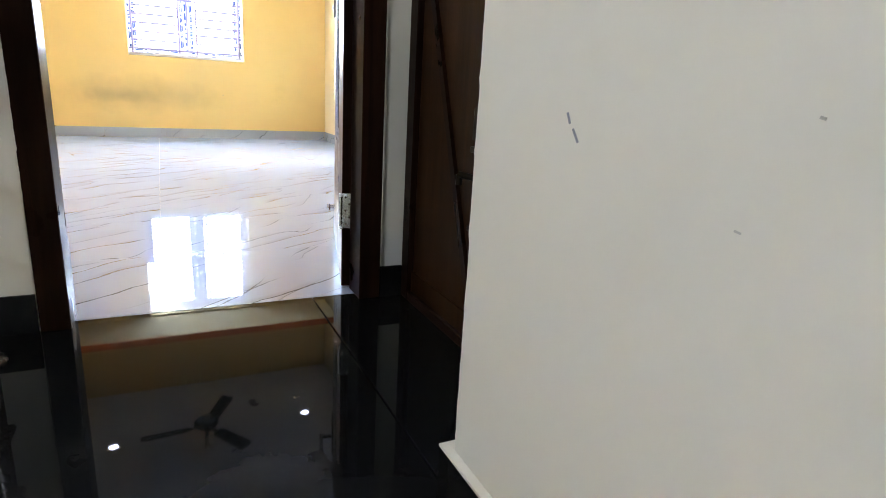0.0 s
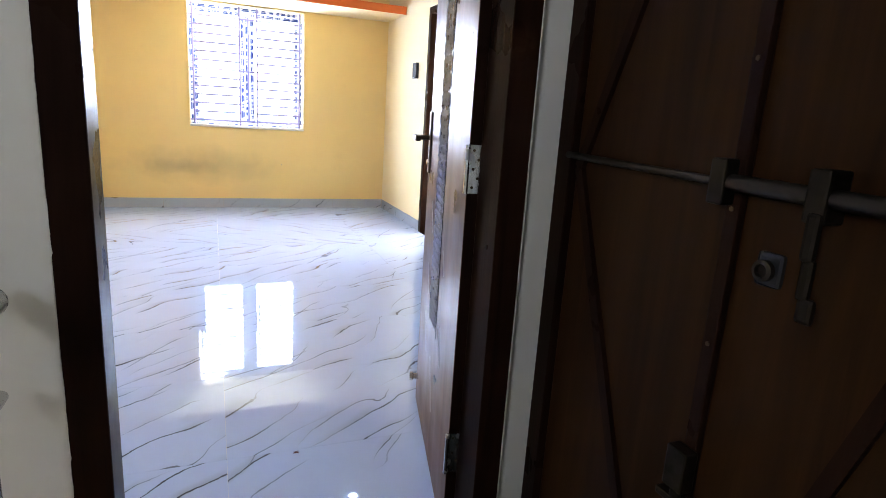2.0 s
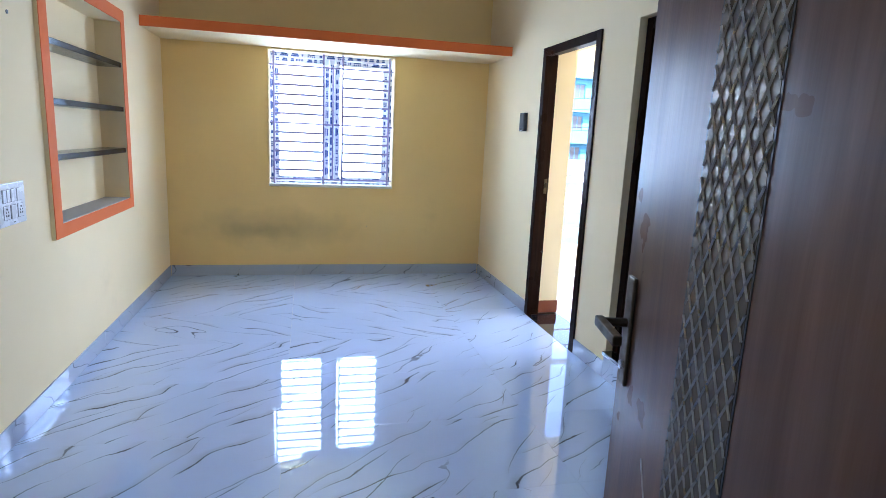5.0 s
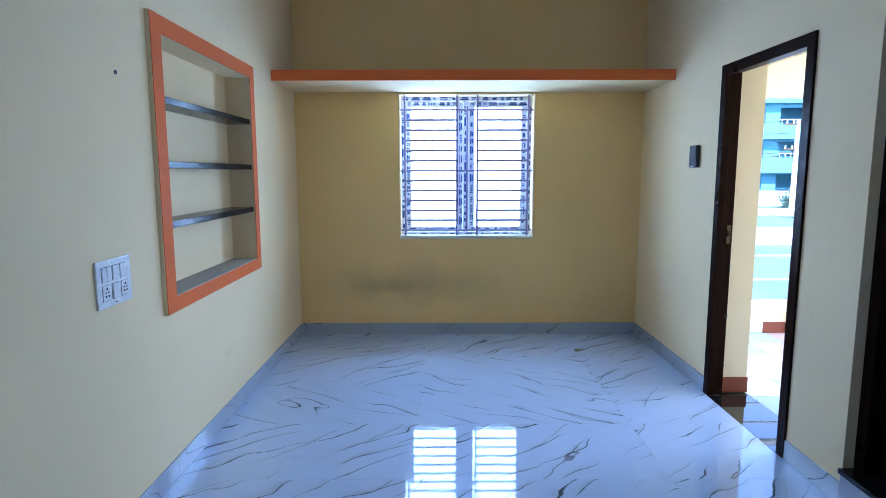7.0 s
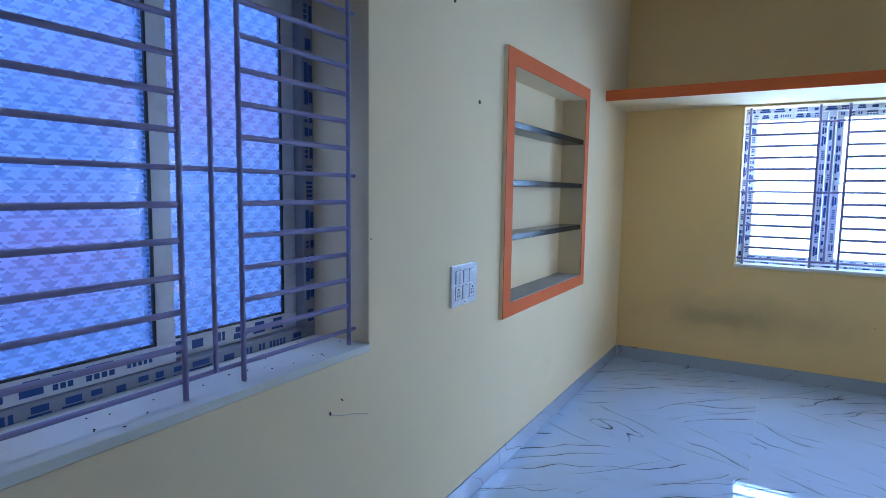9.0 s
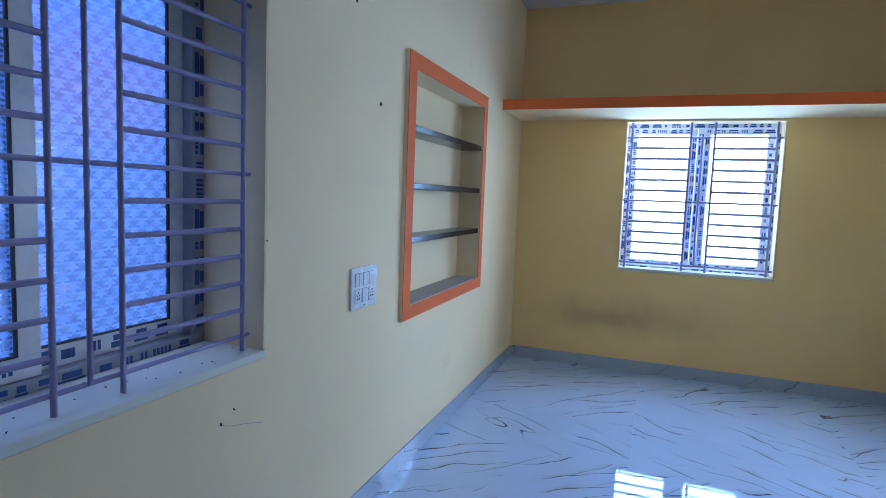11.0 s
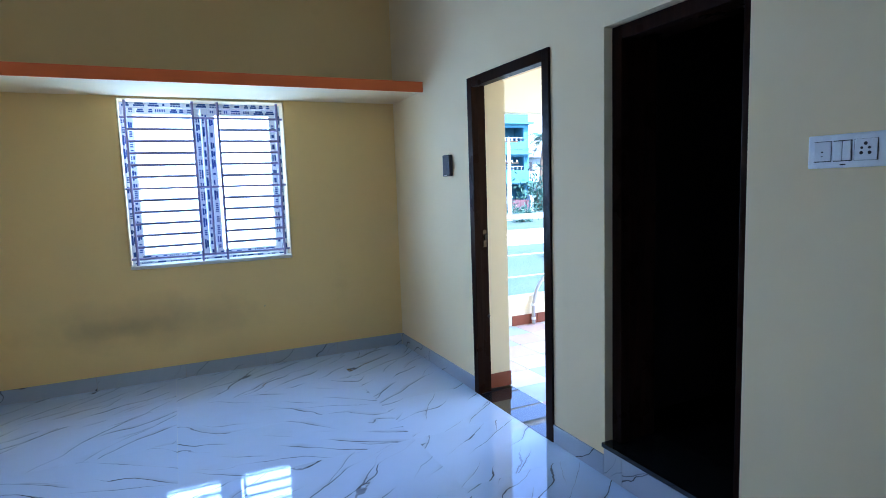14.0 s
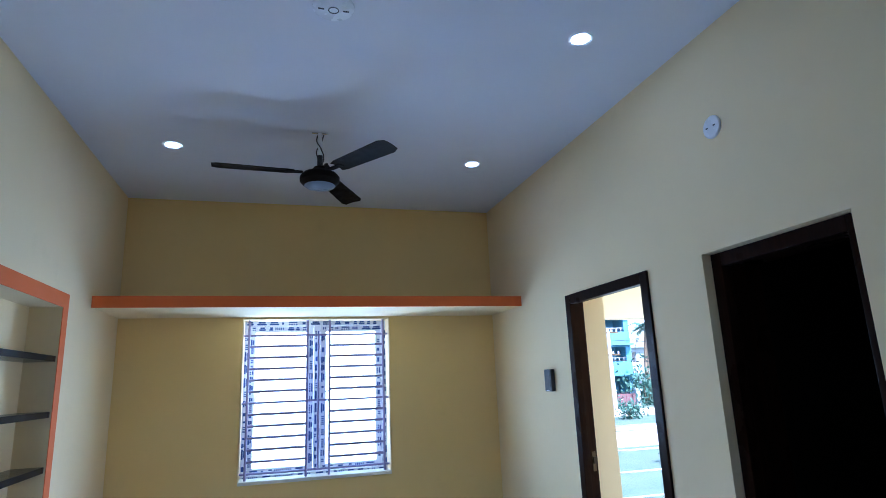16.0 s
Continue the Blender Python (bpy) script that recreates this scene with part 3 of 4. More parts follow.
# ---- brown door on the landing ----
def landing_door():
    fr = door_frame("door_frame_landing", "dark wooden frame of the bolted landing door", pose(0.957, 1.5125, 0, 0, 0, -90), 0.886, 2.098, 0.055, 0.11, stop=0.05)
    d = thing("landing_door", "brown varnished wooden door, bolted shut, with dark mouldings", "door", pose(0.975, 1.456, 0.0, 0, 0, -90))
    W, H = 0.766, 2.04
    part("panel", boxes((0, W, 0.0, 0.035, 0.03, H), bevel=0.003), BROWNDOOR, d)
    part("door_sill", boxes((0, W, -0.018, 0.03, 0.0, 0.028), bevel=0.002), DARKWOOD, d)
    part("bottom_rail", boxes((0.0, W, -0.006, 0.0, 0.03, 0.095), bevel=0.002), BROWNDOOR, d)
    c = W / 2 + 0.058
    part("cover_strip", boxes((c - 0.013, c + 0.013, -0.016, 0.0, 0.03, H), bevel=0.004), DARKWOOD, d, "dark vertical cover strip")
    nails = bmesh.new()
    for i in range(9):
        bm_rod(nails, (c, -0.018, 0.15 + 0.22 * i), (c, -0.015, 0.15 + 0.22 * i), 0.004)
    part("nail_head", nails, DARKIRON, d, "small bright nail heads")
    for a, b in (((0.02, 1.05), (c - 0.02, 0.05)), ((0.02, 1.05), (c - 0.02, 2.0)), ((W, 1.05), (c + 0.02, 0.05)), ((W, 1.05), (c + 0.02, 2.0))):
        bm = bmesh.new()
        p, q = Vector((a[0], -0.004, a[1])), Vector((b[0], -0.004, b[1]))
        m = Matrix.Translation((p + q) / 2) @ Matrix.Rotation(-math.atan2(q.z - p.z, q.x - p.x), 4, "Y") @ Matrix.Diagonal(((q - p).length, 0.014, 0.024, 1))
        bmesh.ops.create_cube(bm, size=1.0, matrix=m)
        part("diagonal_moulding", bm, DARKWOOD, d, "dark diagonal moulding strip")
    bolt = part("bolt_rod", rods(((0.0, -0.026, 1.075), (W - 0.1, -0.026, 1.065), 0.007)), WORN, d, "worn steel bolt rod", smooth=True)
    part("bolt_barrel", rods(((c - 0.01, -0.026, 1.07), (c + 0.24, -0.026, 1.068), 0.013)), WORN, bolt, smooth=True)
    part("bolt_bracket", boxes((c - 0.03, c + 0.0, -0.042, 0.0, 1.035, 1.105), (c + 0.13, c + 0.16, -0.042, 0.0, 1.035, 1.105), bevel=0.004), BLACKIRON, bolt)
    part("bolt_drop", boxes((c + 0.140, c + 0.160, -0.046, -0.036, 0.985, 1.05), (c + 0.146, c + 0.164, -0.046, -0.038, 0.935, 0.99), (c + 0.150, c + 0.174, -0.046, -0.036, 0.905, 0.94), bevel=0.006), BLACKIRON, bolt, "hanging hasp")
    lock = part("lock_plate", boxes((c + 0.052, c + 0.094, -0.006, 0.0, 0.928, 0.978), bevel=0.006), BLACK, d, "black keyhole plate")
    part("key_barrel", lathe([(0.0, 0), (0.012, 0), (0.016, 0.004), (0.016, 0.012), (0.010, 0.014), (0.010, 0.006), (0, 0.006)], 20, pose(c + 0.072, -0.008, 0.952, 90, 0, 0)), WORN, lock, smooth=True)
    low = part("tower_bolt", rods(((c, -0.03, 0.04), (c, -0.03, 0.60), 0.010)), BLACKIRON, d, "dark upright tower bolt", smooth=True)
    part("bolt_arm", rods(((c, -0.03, 0.46), (c - 0.055, -0.055, 0.465), 0.008), ((c - 0.055, -0.055, 0.465), (c - 0.055, -0.055, 0.44), 0.008)), BLACKIRON, low, smooth=True)
    part("bolt_guide", boxes((c - 0.035, c + 0.035, -0.042, 0.0, 0.52, 0.535), (c - 0.025, c + 0.025, -0.042, 0.0, 0.33, 0.345), (c - 0.022, c + 0.022, -0.044, -0.016, 0.55, 0.625), bevel=0.004), BLACKIRON, low)


landing_door()


# ---- skirtings and thresholds ----
def skirting(name, spec, material, label):
    setting(name, boxes(spec, bevel=0.0015), material, label, "skirting")


def tiled_skirting(name, spec, label, start=0.0):
    """A thin mortar bed with a row of cut tiles on it, each a piece of its own."""
    x0, x1, y0, y1, z0, z1 = spec
    along = 0 if x1 - x0 > y1 - y0 else 1
    lo, hi = (x0, x1) if along == 0 else (y0, y1)
    bed = setting(name, boxes((x0 + 0.002, x1 - 0.002, y0 + 0.002, y1 - 0.002, z0, z1 - 0.003)), CEMENT, label, "skirting")
    cuts = [lo] + [c for c in (lo - start + 0.6 * k for k in range(1, 12)) if lo + 0.05 < c < hi - 0.05] + [hi]
    for a, b in zip(cuts, cuts[1:]):
        p = (a + 0.001, b - 0.001, y0, y1) if along == 0 else (x0, x1, a + 0.001, b - 0.001)
        o = new("tile", mesh_of("tile", boxes((*p, z0 + 0.0005, z1), bevel=0.001), MSK))
        o.parent = bed


K = 0.102
MSK = marble("veined_skirting_tile", 40, (0.44, 0.47, 0.54), 0.0, 48)
MSK.node_tree.nodes["Principled BSDF"].inputs["Specular IOR Level"].default_value = 0.3
tiled_skirting("baseboard_north", (L + 0.010, R - 0.010, B - 0.009, B - 0.0005, 0.001, K), "grey-white veined tile skirting")
tiled_skirting("baseboard_west", (L + 0.0005, L + 0.009, S + 0.012, B - 0.0095, 0.001, K), "grey-white veined tile skirting")
tiled_skirting("baseboard_east_a", (R - 0.009, R - 0.0005, BAL[1] + 0.001, B - 0.0095, 0.001, K), "grey-white veined tile skirting")
tiled_skirting("baseboard_east_b", (R - 0.009, R - 0.0005, BATH[1] + 0.0, BAL[0] - 0.001, 0.001, K), "grey-white veined tile skirting")
tiled_skirting("baseboard_east_c", (R - 0.009, R - 0.0005, S + 0.012, BATH[0], 0.001, K), "grey-white veined tile skirting")
tiled_skirting("baseboard_bath_riser", (R - 0.009, R - 0.0005, BATH[0] + 0.001, BATH[1] - 0.001, 0.001, 0.148), "veined tile riser below the raised threshold")
skirting("threshold_bath", (R - 0.022, RO, BATH[0] + 0.002, BATH[1] - 0.002, 0.1485, 0.1705), GRANITE_BRIGHT, "black granite raised threshold")
skirting("threshold_balcony", (R - 0.012, RO - 0.002, BAL[0] + 0.066, BAL[1] - 0.066, -0.02, 0.002), GRANITE_BRIGHT, "black granite threshold of the balcony doorway")
skirting("baseboard_landing_pier", (0.8825, 0.956, SO - 0.010, SO - 0.0005, 0.0, K), GRANITE, "black granite skirting")
skirting("baseboard_landing_west", (-0.9, -0.042, SO - 0.010, SO - 0.0005, 0.0, K), GRANITE, "black granite skirting")
skirting("baseboard_stair_wall", (0.648, 0.6635, 0.52, 0.556, 0.0, K), GRANITE, "black granite skirting")
skirting("baseboard_stair_return", (0.6638, 0.984, 0.5325, 0.556, 0.0, K), GRANITE, "black granite skirting")
setting("trim_skirting_bead", boxes((0.6475, 0.6635, 0.27, 0.5565, K + 0.0005, K + 0.006), (0.6638, 0.984, 0.5325, 0.5565, K + 0.0005, K + 0.006), bevel=0.0015), SILL, "whitish cement bead along the skirting top", "trim")
for i in range(6):
    skirting("baseboard_stair", (0.648, 0.6635, 0.52 - 0.25 * (i + 1), 0.5195 - 0.25 * i, -0.18 * (i + 1), -0.18 * i + K), GRANITE, "black granite stair skirting")


# ---- switches, boxes and plates ----
def switch_long():
    t = thing("switch_plate", "white three-module switch and socket plate on the wall", "switch plate", pose(R, 3.453, 1.43, 0, 0, -90))
    part("plate", boxes((0.004, 0.229, -0.010, -0.0005, 0, 0.098), bevel=0.003), SWITCH, t)
    for a0, a1 in ((0.023, 0.073), (0.079, 0.130), (0.137, 0.199)):
        part("recess", boxes((a0 - 0.0005, a1 + 0.0005, -0.0108, -0.0095, 0.0185, 0.0795)), BLACK, t, "dark gap round the module")
    part("regulator", boxes((0.0235, 0.0725, -0.014, -0.009, 0.021, 0.078), bevel=0.002), SWITCH, t)
    for x in (0.0795, 0.1055):
        part("rocker", boxes((x, x + 0.024, -0.0145, -0.009, 0.021, 0.077), bevel=0.003), SWITCH, t)
    sock = part("socket", boxes((0.138, 0.198, -0.013, -0.009, 0.019, 0.079), bevel=0.002), SWITCH, t)
    for x, z, r in ((0.168, 0.066, 0.005), (0.158, 0.054, 0.0038), (0.178, 0.054, 0.0038), (0.157, 0.040, 0.0048), (0.179, 0.040, 0.0048)):
        part("socket_hole", rods(((x, -0.0138, z), (x, -0.012, z), r)), BLACK, sock)
    part("mark", boxes((0.098, 0.114, -0.0106, -0.0095, 0.007, 0.011)), BLACK, t, "small dark printed bar")
    part("indicator", boxes((0.045, 0.051, -0.0148, -0.0135, 0.046, 0.050), (0.046, 0.050, -0.0148, -0.0135, 0.034, 0.037)), BLACK, t)


def switch_square():
    t = thing("switch_plate", "white two-row switch and socket plate with gloss", "switch plate", pose(L, 4.101, 0.943, 0, 0, 90))
    part("plate", boxes((0, 0.231, -0.011, -0.0005, 0, 0.181), bevel=0.004), SWITCH, t)
    for a0, a1, b0, b1 in ((0.03, 0.09, 0.1, 0.155), (0.10, 0.194, 0.1, 0.155), (0.03, 0.08, 0.028, 0.086), (0.092, 0.142, 0.028, 0.086), (0.155, 0.205, 0.028, 0.086)):
        part("recess", boxes((a0 - 0.001, a1 + 0.001, -0.0118, -0.0105, b0 - 0.001, b1 + 0.001)), BLACK, t, "dark gap round the module")
    for x in (0.03, 0.062, 0.10, 0.15):
        part("rocker", boxes((x, x + (0.028 if x < 0.09 else 0.044), -0.016, -0.010, 0.100, 0.155), bevel=0.003), SWITCH, t)
    for x in (0.03, 0.155):
        s = part("socket", boxes((x, x + 0.05, -0.014, -0.010, 0.028, 0.086), bevel=0.002), SWITCH, t)
        for dx, dz, r in ((0.025, 0.045, 0.005), (0.016, 0.032, 0.0035), (0.034, 0.032, 0.0035), (0.016, 0.018, 0.0045), (0.034, 0.018, 0.0045)):
            part("socket_hole", rods(((x + dx, -0.0148, 0.028 + dz), (x + dx, -0.013, 0.028 + dz), r)), BLACK, s)
    part("rocker", boxes((0.092, 0.142, -0.016, -0.010, 0.028, 0.086), bevel=0.003), SWITCH, t)
    part("mark", boxes((0.11, 0.126, -0.0116, -0.0105, 0.010, 0.014)), BLACK, t, "small dark printed bar")


switch_long()
switch_square()
dbox = thing("wall_box", "black plastic device box beside the balcony doorway", "wall box", pose(R, 6.064, 1.48, 0, 0, -90))
part("body", boxes((0, 0.105, -0.032, -0.0005, 0, 0.15), bevel=0.006), BLACK, dbox)
part("front_panel", boxes((0.012, 0.093, -0.035, -0.031, 0.03, 0.14), bevel=0.002), BLACK, dbox, "dark front panel")
part("mark", boxes((0.03, 0.075, -0.0362, -0.0345, 0.004, 0.010)), SWITCH, dbox, "small white edge mark")
disc = thing("junction_cover", "round white plastic junction cover high on the wall", "junction cover", pose(R, 4.209, 2.633, 0, -90, 0))
part("cover", lathe([(0, 0.0), (0.052, 0.0), (0.052, 0.006), (0.047, 0.011), (0, 0.013)], 40), SWITCH, disc, smooth=True)
for yy in (-0.022, 0.022):
    part("screw", boxes((-0.003, 0.003, yy - 0.006, yy + 0.006, 0.010, 0.0138)), BLACK, disc)
cov = thing("ceiling_cover", "round white junction cover on the ceiling", "junction cover", pose(0.468, 4.36, TOP, 180, 0, 0))
part("cover", lathe([(0, 0.0), (0.085, 0.0), (0.085, 0.008), (0.078, 0.014), (0, 0.018)], 40), SWITCH, cov, smooth=True)
part("mark", lathe([(0.018, 0.0165), (0.022, 0.0165), (0.022, 0.0195), (0.018, 0.0195), (0.018, 0.0165)], 24), BLACK, cov)
for s in (-1, 1):
    part("screw", boxes((s * 0.05 - 0.012, s * 0.05 + 0.012, -0.003, 0.003, 0.015, 0.0185)), BLACK, cov)
single("wall_plug", rods(((L - 0.002, 4.345, 1.838), (L + 0.003, 4.345, 1.838), 0.009)), BLACK, "black wall plug hole in the painted wall", "wall plug")
single("wall_plug", rods(((L - 0.002, 4.107, 2.21), (L + 0.003, 4.107, 2.21), 0.009)), BLACK, "black wall plug hole in the painted wall", "wall plug")


# ---- ceiling lamps and fan ----
def downlight(x, y):
    t = thing("ceiling_light", "small round recessed LED downlight, switched on", "ceiling light", pose(x, y, TOP, 180, 0, 0), "LED downlights")
    part("rim", lathe([(0.042, -0.01), (0.042, 0.003), (0.054, 0.006), (0.058, 0.0), (0.058, -0.01)], 36), SWITCH, t, smooth=True)
    part("diffuser", lathe([(0, 0.004), (0.036, 0.004), (0.0415, 0.002), (0.0415, -0.008), (0, -0.008)], 36), LED, t, "glowing cool white diffuser", smooth=True)


for x, y in ((-0.39, 5.95), (1.59, 5.945), (1.59, 4.352), (-0.36, 4.40)):
    downlight(x, y)


def ceiling_fan():
    f = thing("ceiling_fan", "dark brown three-blade ceiling fan with a bare wired rod", "ceiling fan", pose(0.496, 5.607, TOP))
    part("hook_plate", boxes((-0.05, 0.05, -0.006, 0.006, -0.006, 0.0), bevel=0.002), STEEL, f)
    part("down_rod", rods(((0, 0, -0.005), (0, 0, -0.24), 0.0125)), SWITCH, f, "pale painted rod", smooth=True)
    part("clevis", rods(((0, 0, -0.15), (0, 0, -0.22), 0.017)), BLACK, f, smooth=True)
    for ph in (0.0, 2.3):
        cu = bpy.data.curves.new("wire", "CURVE")
        cu.dimensions, cu.bevel_depth = "3D", 0.004
        sp = cu.splines.new("BEZIER")
        sp.bezier_points.add(5)
        for i, p in enumerate(sp.bezier_points):
            a = ph + i * 1.3
            p.co = (0.022 * math.cos(a), 0.022 * math.sin(a), -0.012 - 0.05 * i)
            p.handle_left_type = p.handle_right_type = "AUTO"
        cu.materials.append(BLACK)
        w = new("wire", cu)
        w.parent = f
    part("motor", lathe([(0, -0.225), (0.035, -0.225), (0.05, -0.25), (0.10, -0.268), (0.118, -0.29), (0.118, -0.315), (0.10, -0.335), (0.085, -0.345)], 44), FANBROWN, f, smooth=True)
    part("cap", lathe([(0.092, -0.343), (0.08, -0.352), (0.04, -0.36), (0, -0.362)], 44), plastic("blue_grey_cap", (0.16, 0.20, 0.26), 0.3), f, "grey-blue lower cap", smooth=True)
    part("capacitor", rods(((0.03, 0.0, -0.20), (0.06, 0.02, -0.235), 0.016)), BLACK, f, smooth=True)
    for a in (64, 184, 304):
        turn = pose(0, 0, -0.263, 0, 0, a)
        arm = boxes((0.10, 0.20, -0.02, 0.02, -0.003, 0.003), bevel=0.002)
        bmesh.ops.transform(arm, matrix=turn, verts=arm.verts)
        bl = bmesh.new()
        rows_ = []
        for i in range(13):
            s = i / 12
            x = 0.155 + 0.455 * s
            half = 0.056 + 0.014 * s
            if i == 12:
                half *= 0.72
            if i == 0:
                half *= 0.8
            cam_ = 0.010 * (1 - 0.5 * s)
            rows_.append([(x, v * half, cam_ * (1 - v * v) - v * half * 0.16) for v in (-1, -0.5, 0, 0.5, 1)])
        top_ = [[bl.verts.new((p[0], p[1], p[2] + 0.002)) for p in r] for r in rows_]
        low_ = [[bl.verts.new((p[0], p[1], p[2] - 0.002)) for p in r] for r in rows_]
        for g, flip in ((top_, False), (low_, True)):
            for i in range(12):
                for j in range(4):
                    q = [g[i][j], g[i + 1][j], g[i + 1][j + 1], g[i][j + 1]]
                    bl.faces.new(q[::-1] if flip else q)
        for i in range(12):
            for j in (0, 4):
                bl.faces.new([top_[i][j], top_[i + 1][j], low_[i + 1][j], low_[i][j]])
        for i in (0, 12):
            for j in range(4):
                bl.faces.new([top_[i][j], top_[i][j + 1], low_[i][j + 1], low_[i][j]])
        bmesh.ops.recalc_face_normals(bl, faces=bl.faces)
        bmesh.ops.transform(bl, matrix=turn, verts=bl.verts)
        blade = part("blade", bl, FANBROWN, f, smooth=True)
        part("blade_arm", arm, FANBROWN, blade)


ceiling_fan()


# ---- stair rail ----
def stair_rail():
    t = thing("stair_railing", "polished steel stair railing ending at the wall", "railing", pose(-0.12, 0, 0))
    post = part("post", rods(((0, 1.355, 0), (0, 1.355, 0.80), 0.02)), STEEL, t, smooth=True)
    part("base_flange", lathe([(0, 0), (0.04, 0), (0.038, 0.008), (0.024, 0.014), (0.02, 0.02)], 28, pose(0, 1.355, 0)), STEEL, post, smooth=True)
    part("handrail", rods(((0, 1.46, 0.80), (0, 0.55, 0.80), 0.026), ((0, 0.55, 0.80), (0, -1.0, -0.32), 0.026)), STEEL, t, smooth=True)
    part("handrail_cap", lathe([(0, 0.02), (0.014, 0.017), (0.024, 0.006), (0.026, 0)], 24, pose(0, 1.46, 0.80, -90, 0, 0)), STEEL, t, smooth=True)
    for z in (0.63, 0.42, 0.235):
        part("rail_bar", rods(((0, 1.462, z), (0, 0.55, z), 0.011), ((0, 0.55, z), (0, -1.0, z - 1.12), 0.011)), STEEL, t, smooth=True)
    for k in (0.45, -0.05, -0.55):
        step = -0.18 * math.ceil((0.52 - k) / 0.25)
        part("post", rods(((0, k, step), (0, k, 0.80 - (0.55 - k) * 0.7226), 0.018)), STEEL, t, smooth=True)


stair_rail()

# ---- bathroom beyond the unlit doorway ----
setting("bath_floor", boxes((RO, 3.9, 3.2, 4.6, 0.05, 0.15)), GRANITE, "dark bathroom floor", "floor")
# walls and ceiling here are coloured black in place of missing light
setting("wall_bath_south", wall_bm("y", 3.1, 3.2, RO, 3.9, 0, TOP), BATHWALL, "bathroom wall blackened to read as unlit", "wall")
setting("wall_bath_north", wall_bm("y", 4.66, 4.72, RO, 4.9, -0.05, TOP), YELLOW, "painted wall between bathroom and balcony", "wall")
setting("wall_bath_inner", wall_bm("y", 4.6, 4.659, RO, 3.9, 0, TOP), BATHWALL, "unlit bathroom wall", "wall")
setting("wall_bath_east", wall_bm("x", 3.9, 4.0, 3.1, 4.659, 0, TOP), BATHWALL, "bathroom wall blackened to read as unlit", "wall")
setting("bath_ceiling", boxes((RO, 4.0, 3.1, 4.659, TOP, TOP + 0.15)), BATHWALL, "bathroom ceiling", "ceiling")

# ---- balcony ----
setting("balcony_floor", boxes((RO, 4.9, 4.72, 7.25, -0.15, -0.012)), CEMENT, "cement balcony slab", "floor")
setting("balcony_ceiling", boxes((RO, 4.9, 4.72, 7.3, 2.6, 2.75)), REVEAL, "cream balcony soffit", "ceiling")
setting("balcony_beam", boxes((RO, 4.9, 7.13, 7.3, 2.10, 2.599)), REVEAL, "cream painted balcony edge beam", "beam")
setting("balcony_parapet", boxes((RO, 4.9, 7.13, 7.25, -0.012, 0.285), bevel=0.006), REVEAL, "low cream balcony parapet", "parapet")
setting("balcony_parapet_east", boxes((4.78, 4.9, 4.72, 7.129, -0.012, 0.285), bevel=0.006), REVEAL, "low cream balcony parapet", "parapet")
RAILW = metal("brushed_steel_pipe", (0.75, 0.75, 0.74), 0.4, 0.6)
rail = thing("balcony_railing", "steel pipe railing on the low balcony parapet", "railing", pose(0, 7.19, 0))
part("top_rail", rods(((RO, 0, 1.085), (4.84, 0, 1.085), 0.03)), RAILW, rail, smooth=True)
for z in (0.89, 0.70, 0.48):
    part("rail_bar", rods(((RO, 0, z), (4.84, 0, z), 0.009)), RAILW, rail, smooth=True)
for x in (2.42, 4.84):
    part("post", rods(((x, 0, 0.285), (x, 0, 1.06), 0.02)), STEEL, rail, smooth=True)
for i in range(8):
    for j in range(8):
        x0, y0 = RO + 0.31 * i, 4.724 + 0.301 * j
        o = single("tile", boxes((x0 + 0.001, x0 + 0.308, y0 + 0.001, y0 + 0.299, -0.0119, -0.003), bevel=0.001), (TILE_LIGHT, TILE_PINK, TILE_GREEN)[(i * 2 + j) % 3], "", "")
        o.parent = bpy.data.objects["balcony_floor"]
for i in range(7):
    o = single("skirting_tile", boxes((2.39 + 0.30 * i, 2.685 + 0.30 * i, 7.120, 7.1295, 0.0, 0.10), bevel=0.0015), TILE_RED if i in (0, 3, 4) else TILE_LIGHT, "", "")
    o.parent = bpy.data.objects["balcony_parapet"]
setting("trim_reveal_north", boxes((R + 0.0935, RO + 0.002, BAL[1] - 0.004, BAL[1] - 0.0004, 0.002, 2.099)), REVEAL, "cream painted doorway reveal", "trim")
setting("trim_reveal_south", boxes((R + 0.0935, RO + 0.002, BAL[0] + 0.0004, BAL[0] + 0.004, 0.002, 2.099)), REVEAL, "cream painted doorway reveal", "trim")
setting("baseboard_reveal", boxes((R + 0.098, RO + 0.008, BAL[1] - 0.012, BAL[1] - 0.0042, 0.003, 0.105), bevel=0.001), TILE_RED, "brown tile skirting on the doorway reveal", "skirting")
cu = bpy.data.curves.new("hose", "CURVE")
cu.dimensions, cu.bevel_depth = "3D", 0.018
sp = cu.splines.new("BEZIER")
sp.bezier_points.add(3)
for p, co in zip(sp.bezier_points, ((3.52, 7.09, 0.0), (3.53, 7.09, 0.22), (3.62, 7.12, 0.40), (3.86, 7.16, 0.52))):
    p.co = co
    p.handle_left_type = p.handle_right_type = "AUTO"
cu.materials.append(plastic("grey_conduit", (0.4, 0.38, 0.36), 0.5))
tagged(new("conduit_pipe", cu), "bent grey plastic conduit rising beside the parapet", "pipe")
for z in (0.06, 0.2):
    single("pipe_clip", lathe([(0.019, -0.012), (0.023, -0.012), (0.023, 0.012), (0.019, 0.012), (0.019, -0.012)], 16, pose(3.522, 7.09, z)), SWITCH, "white plastic pipe clip", "pipe clip")


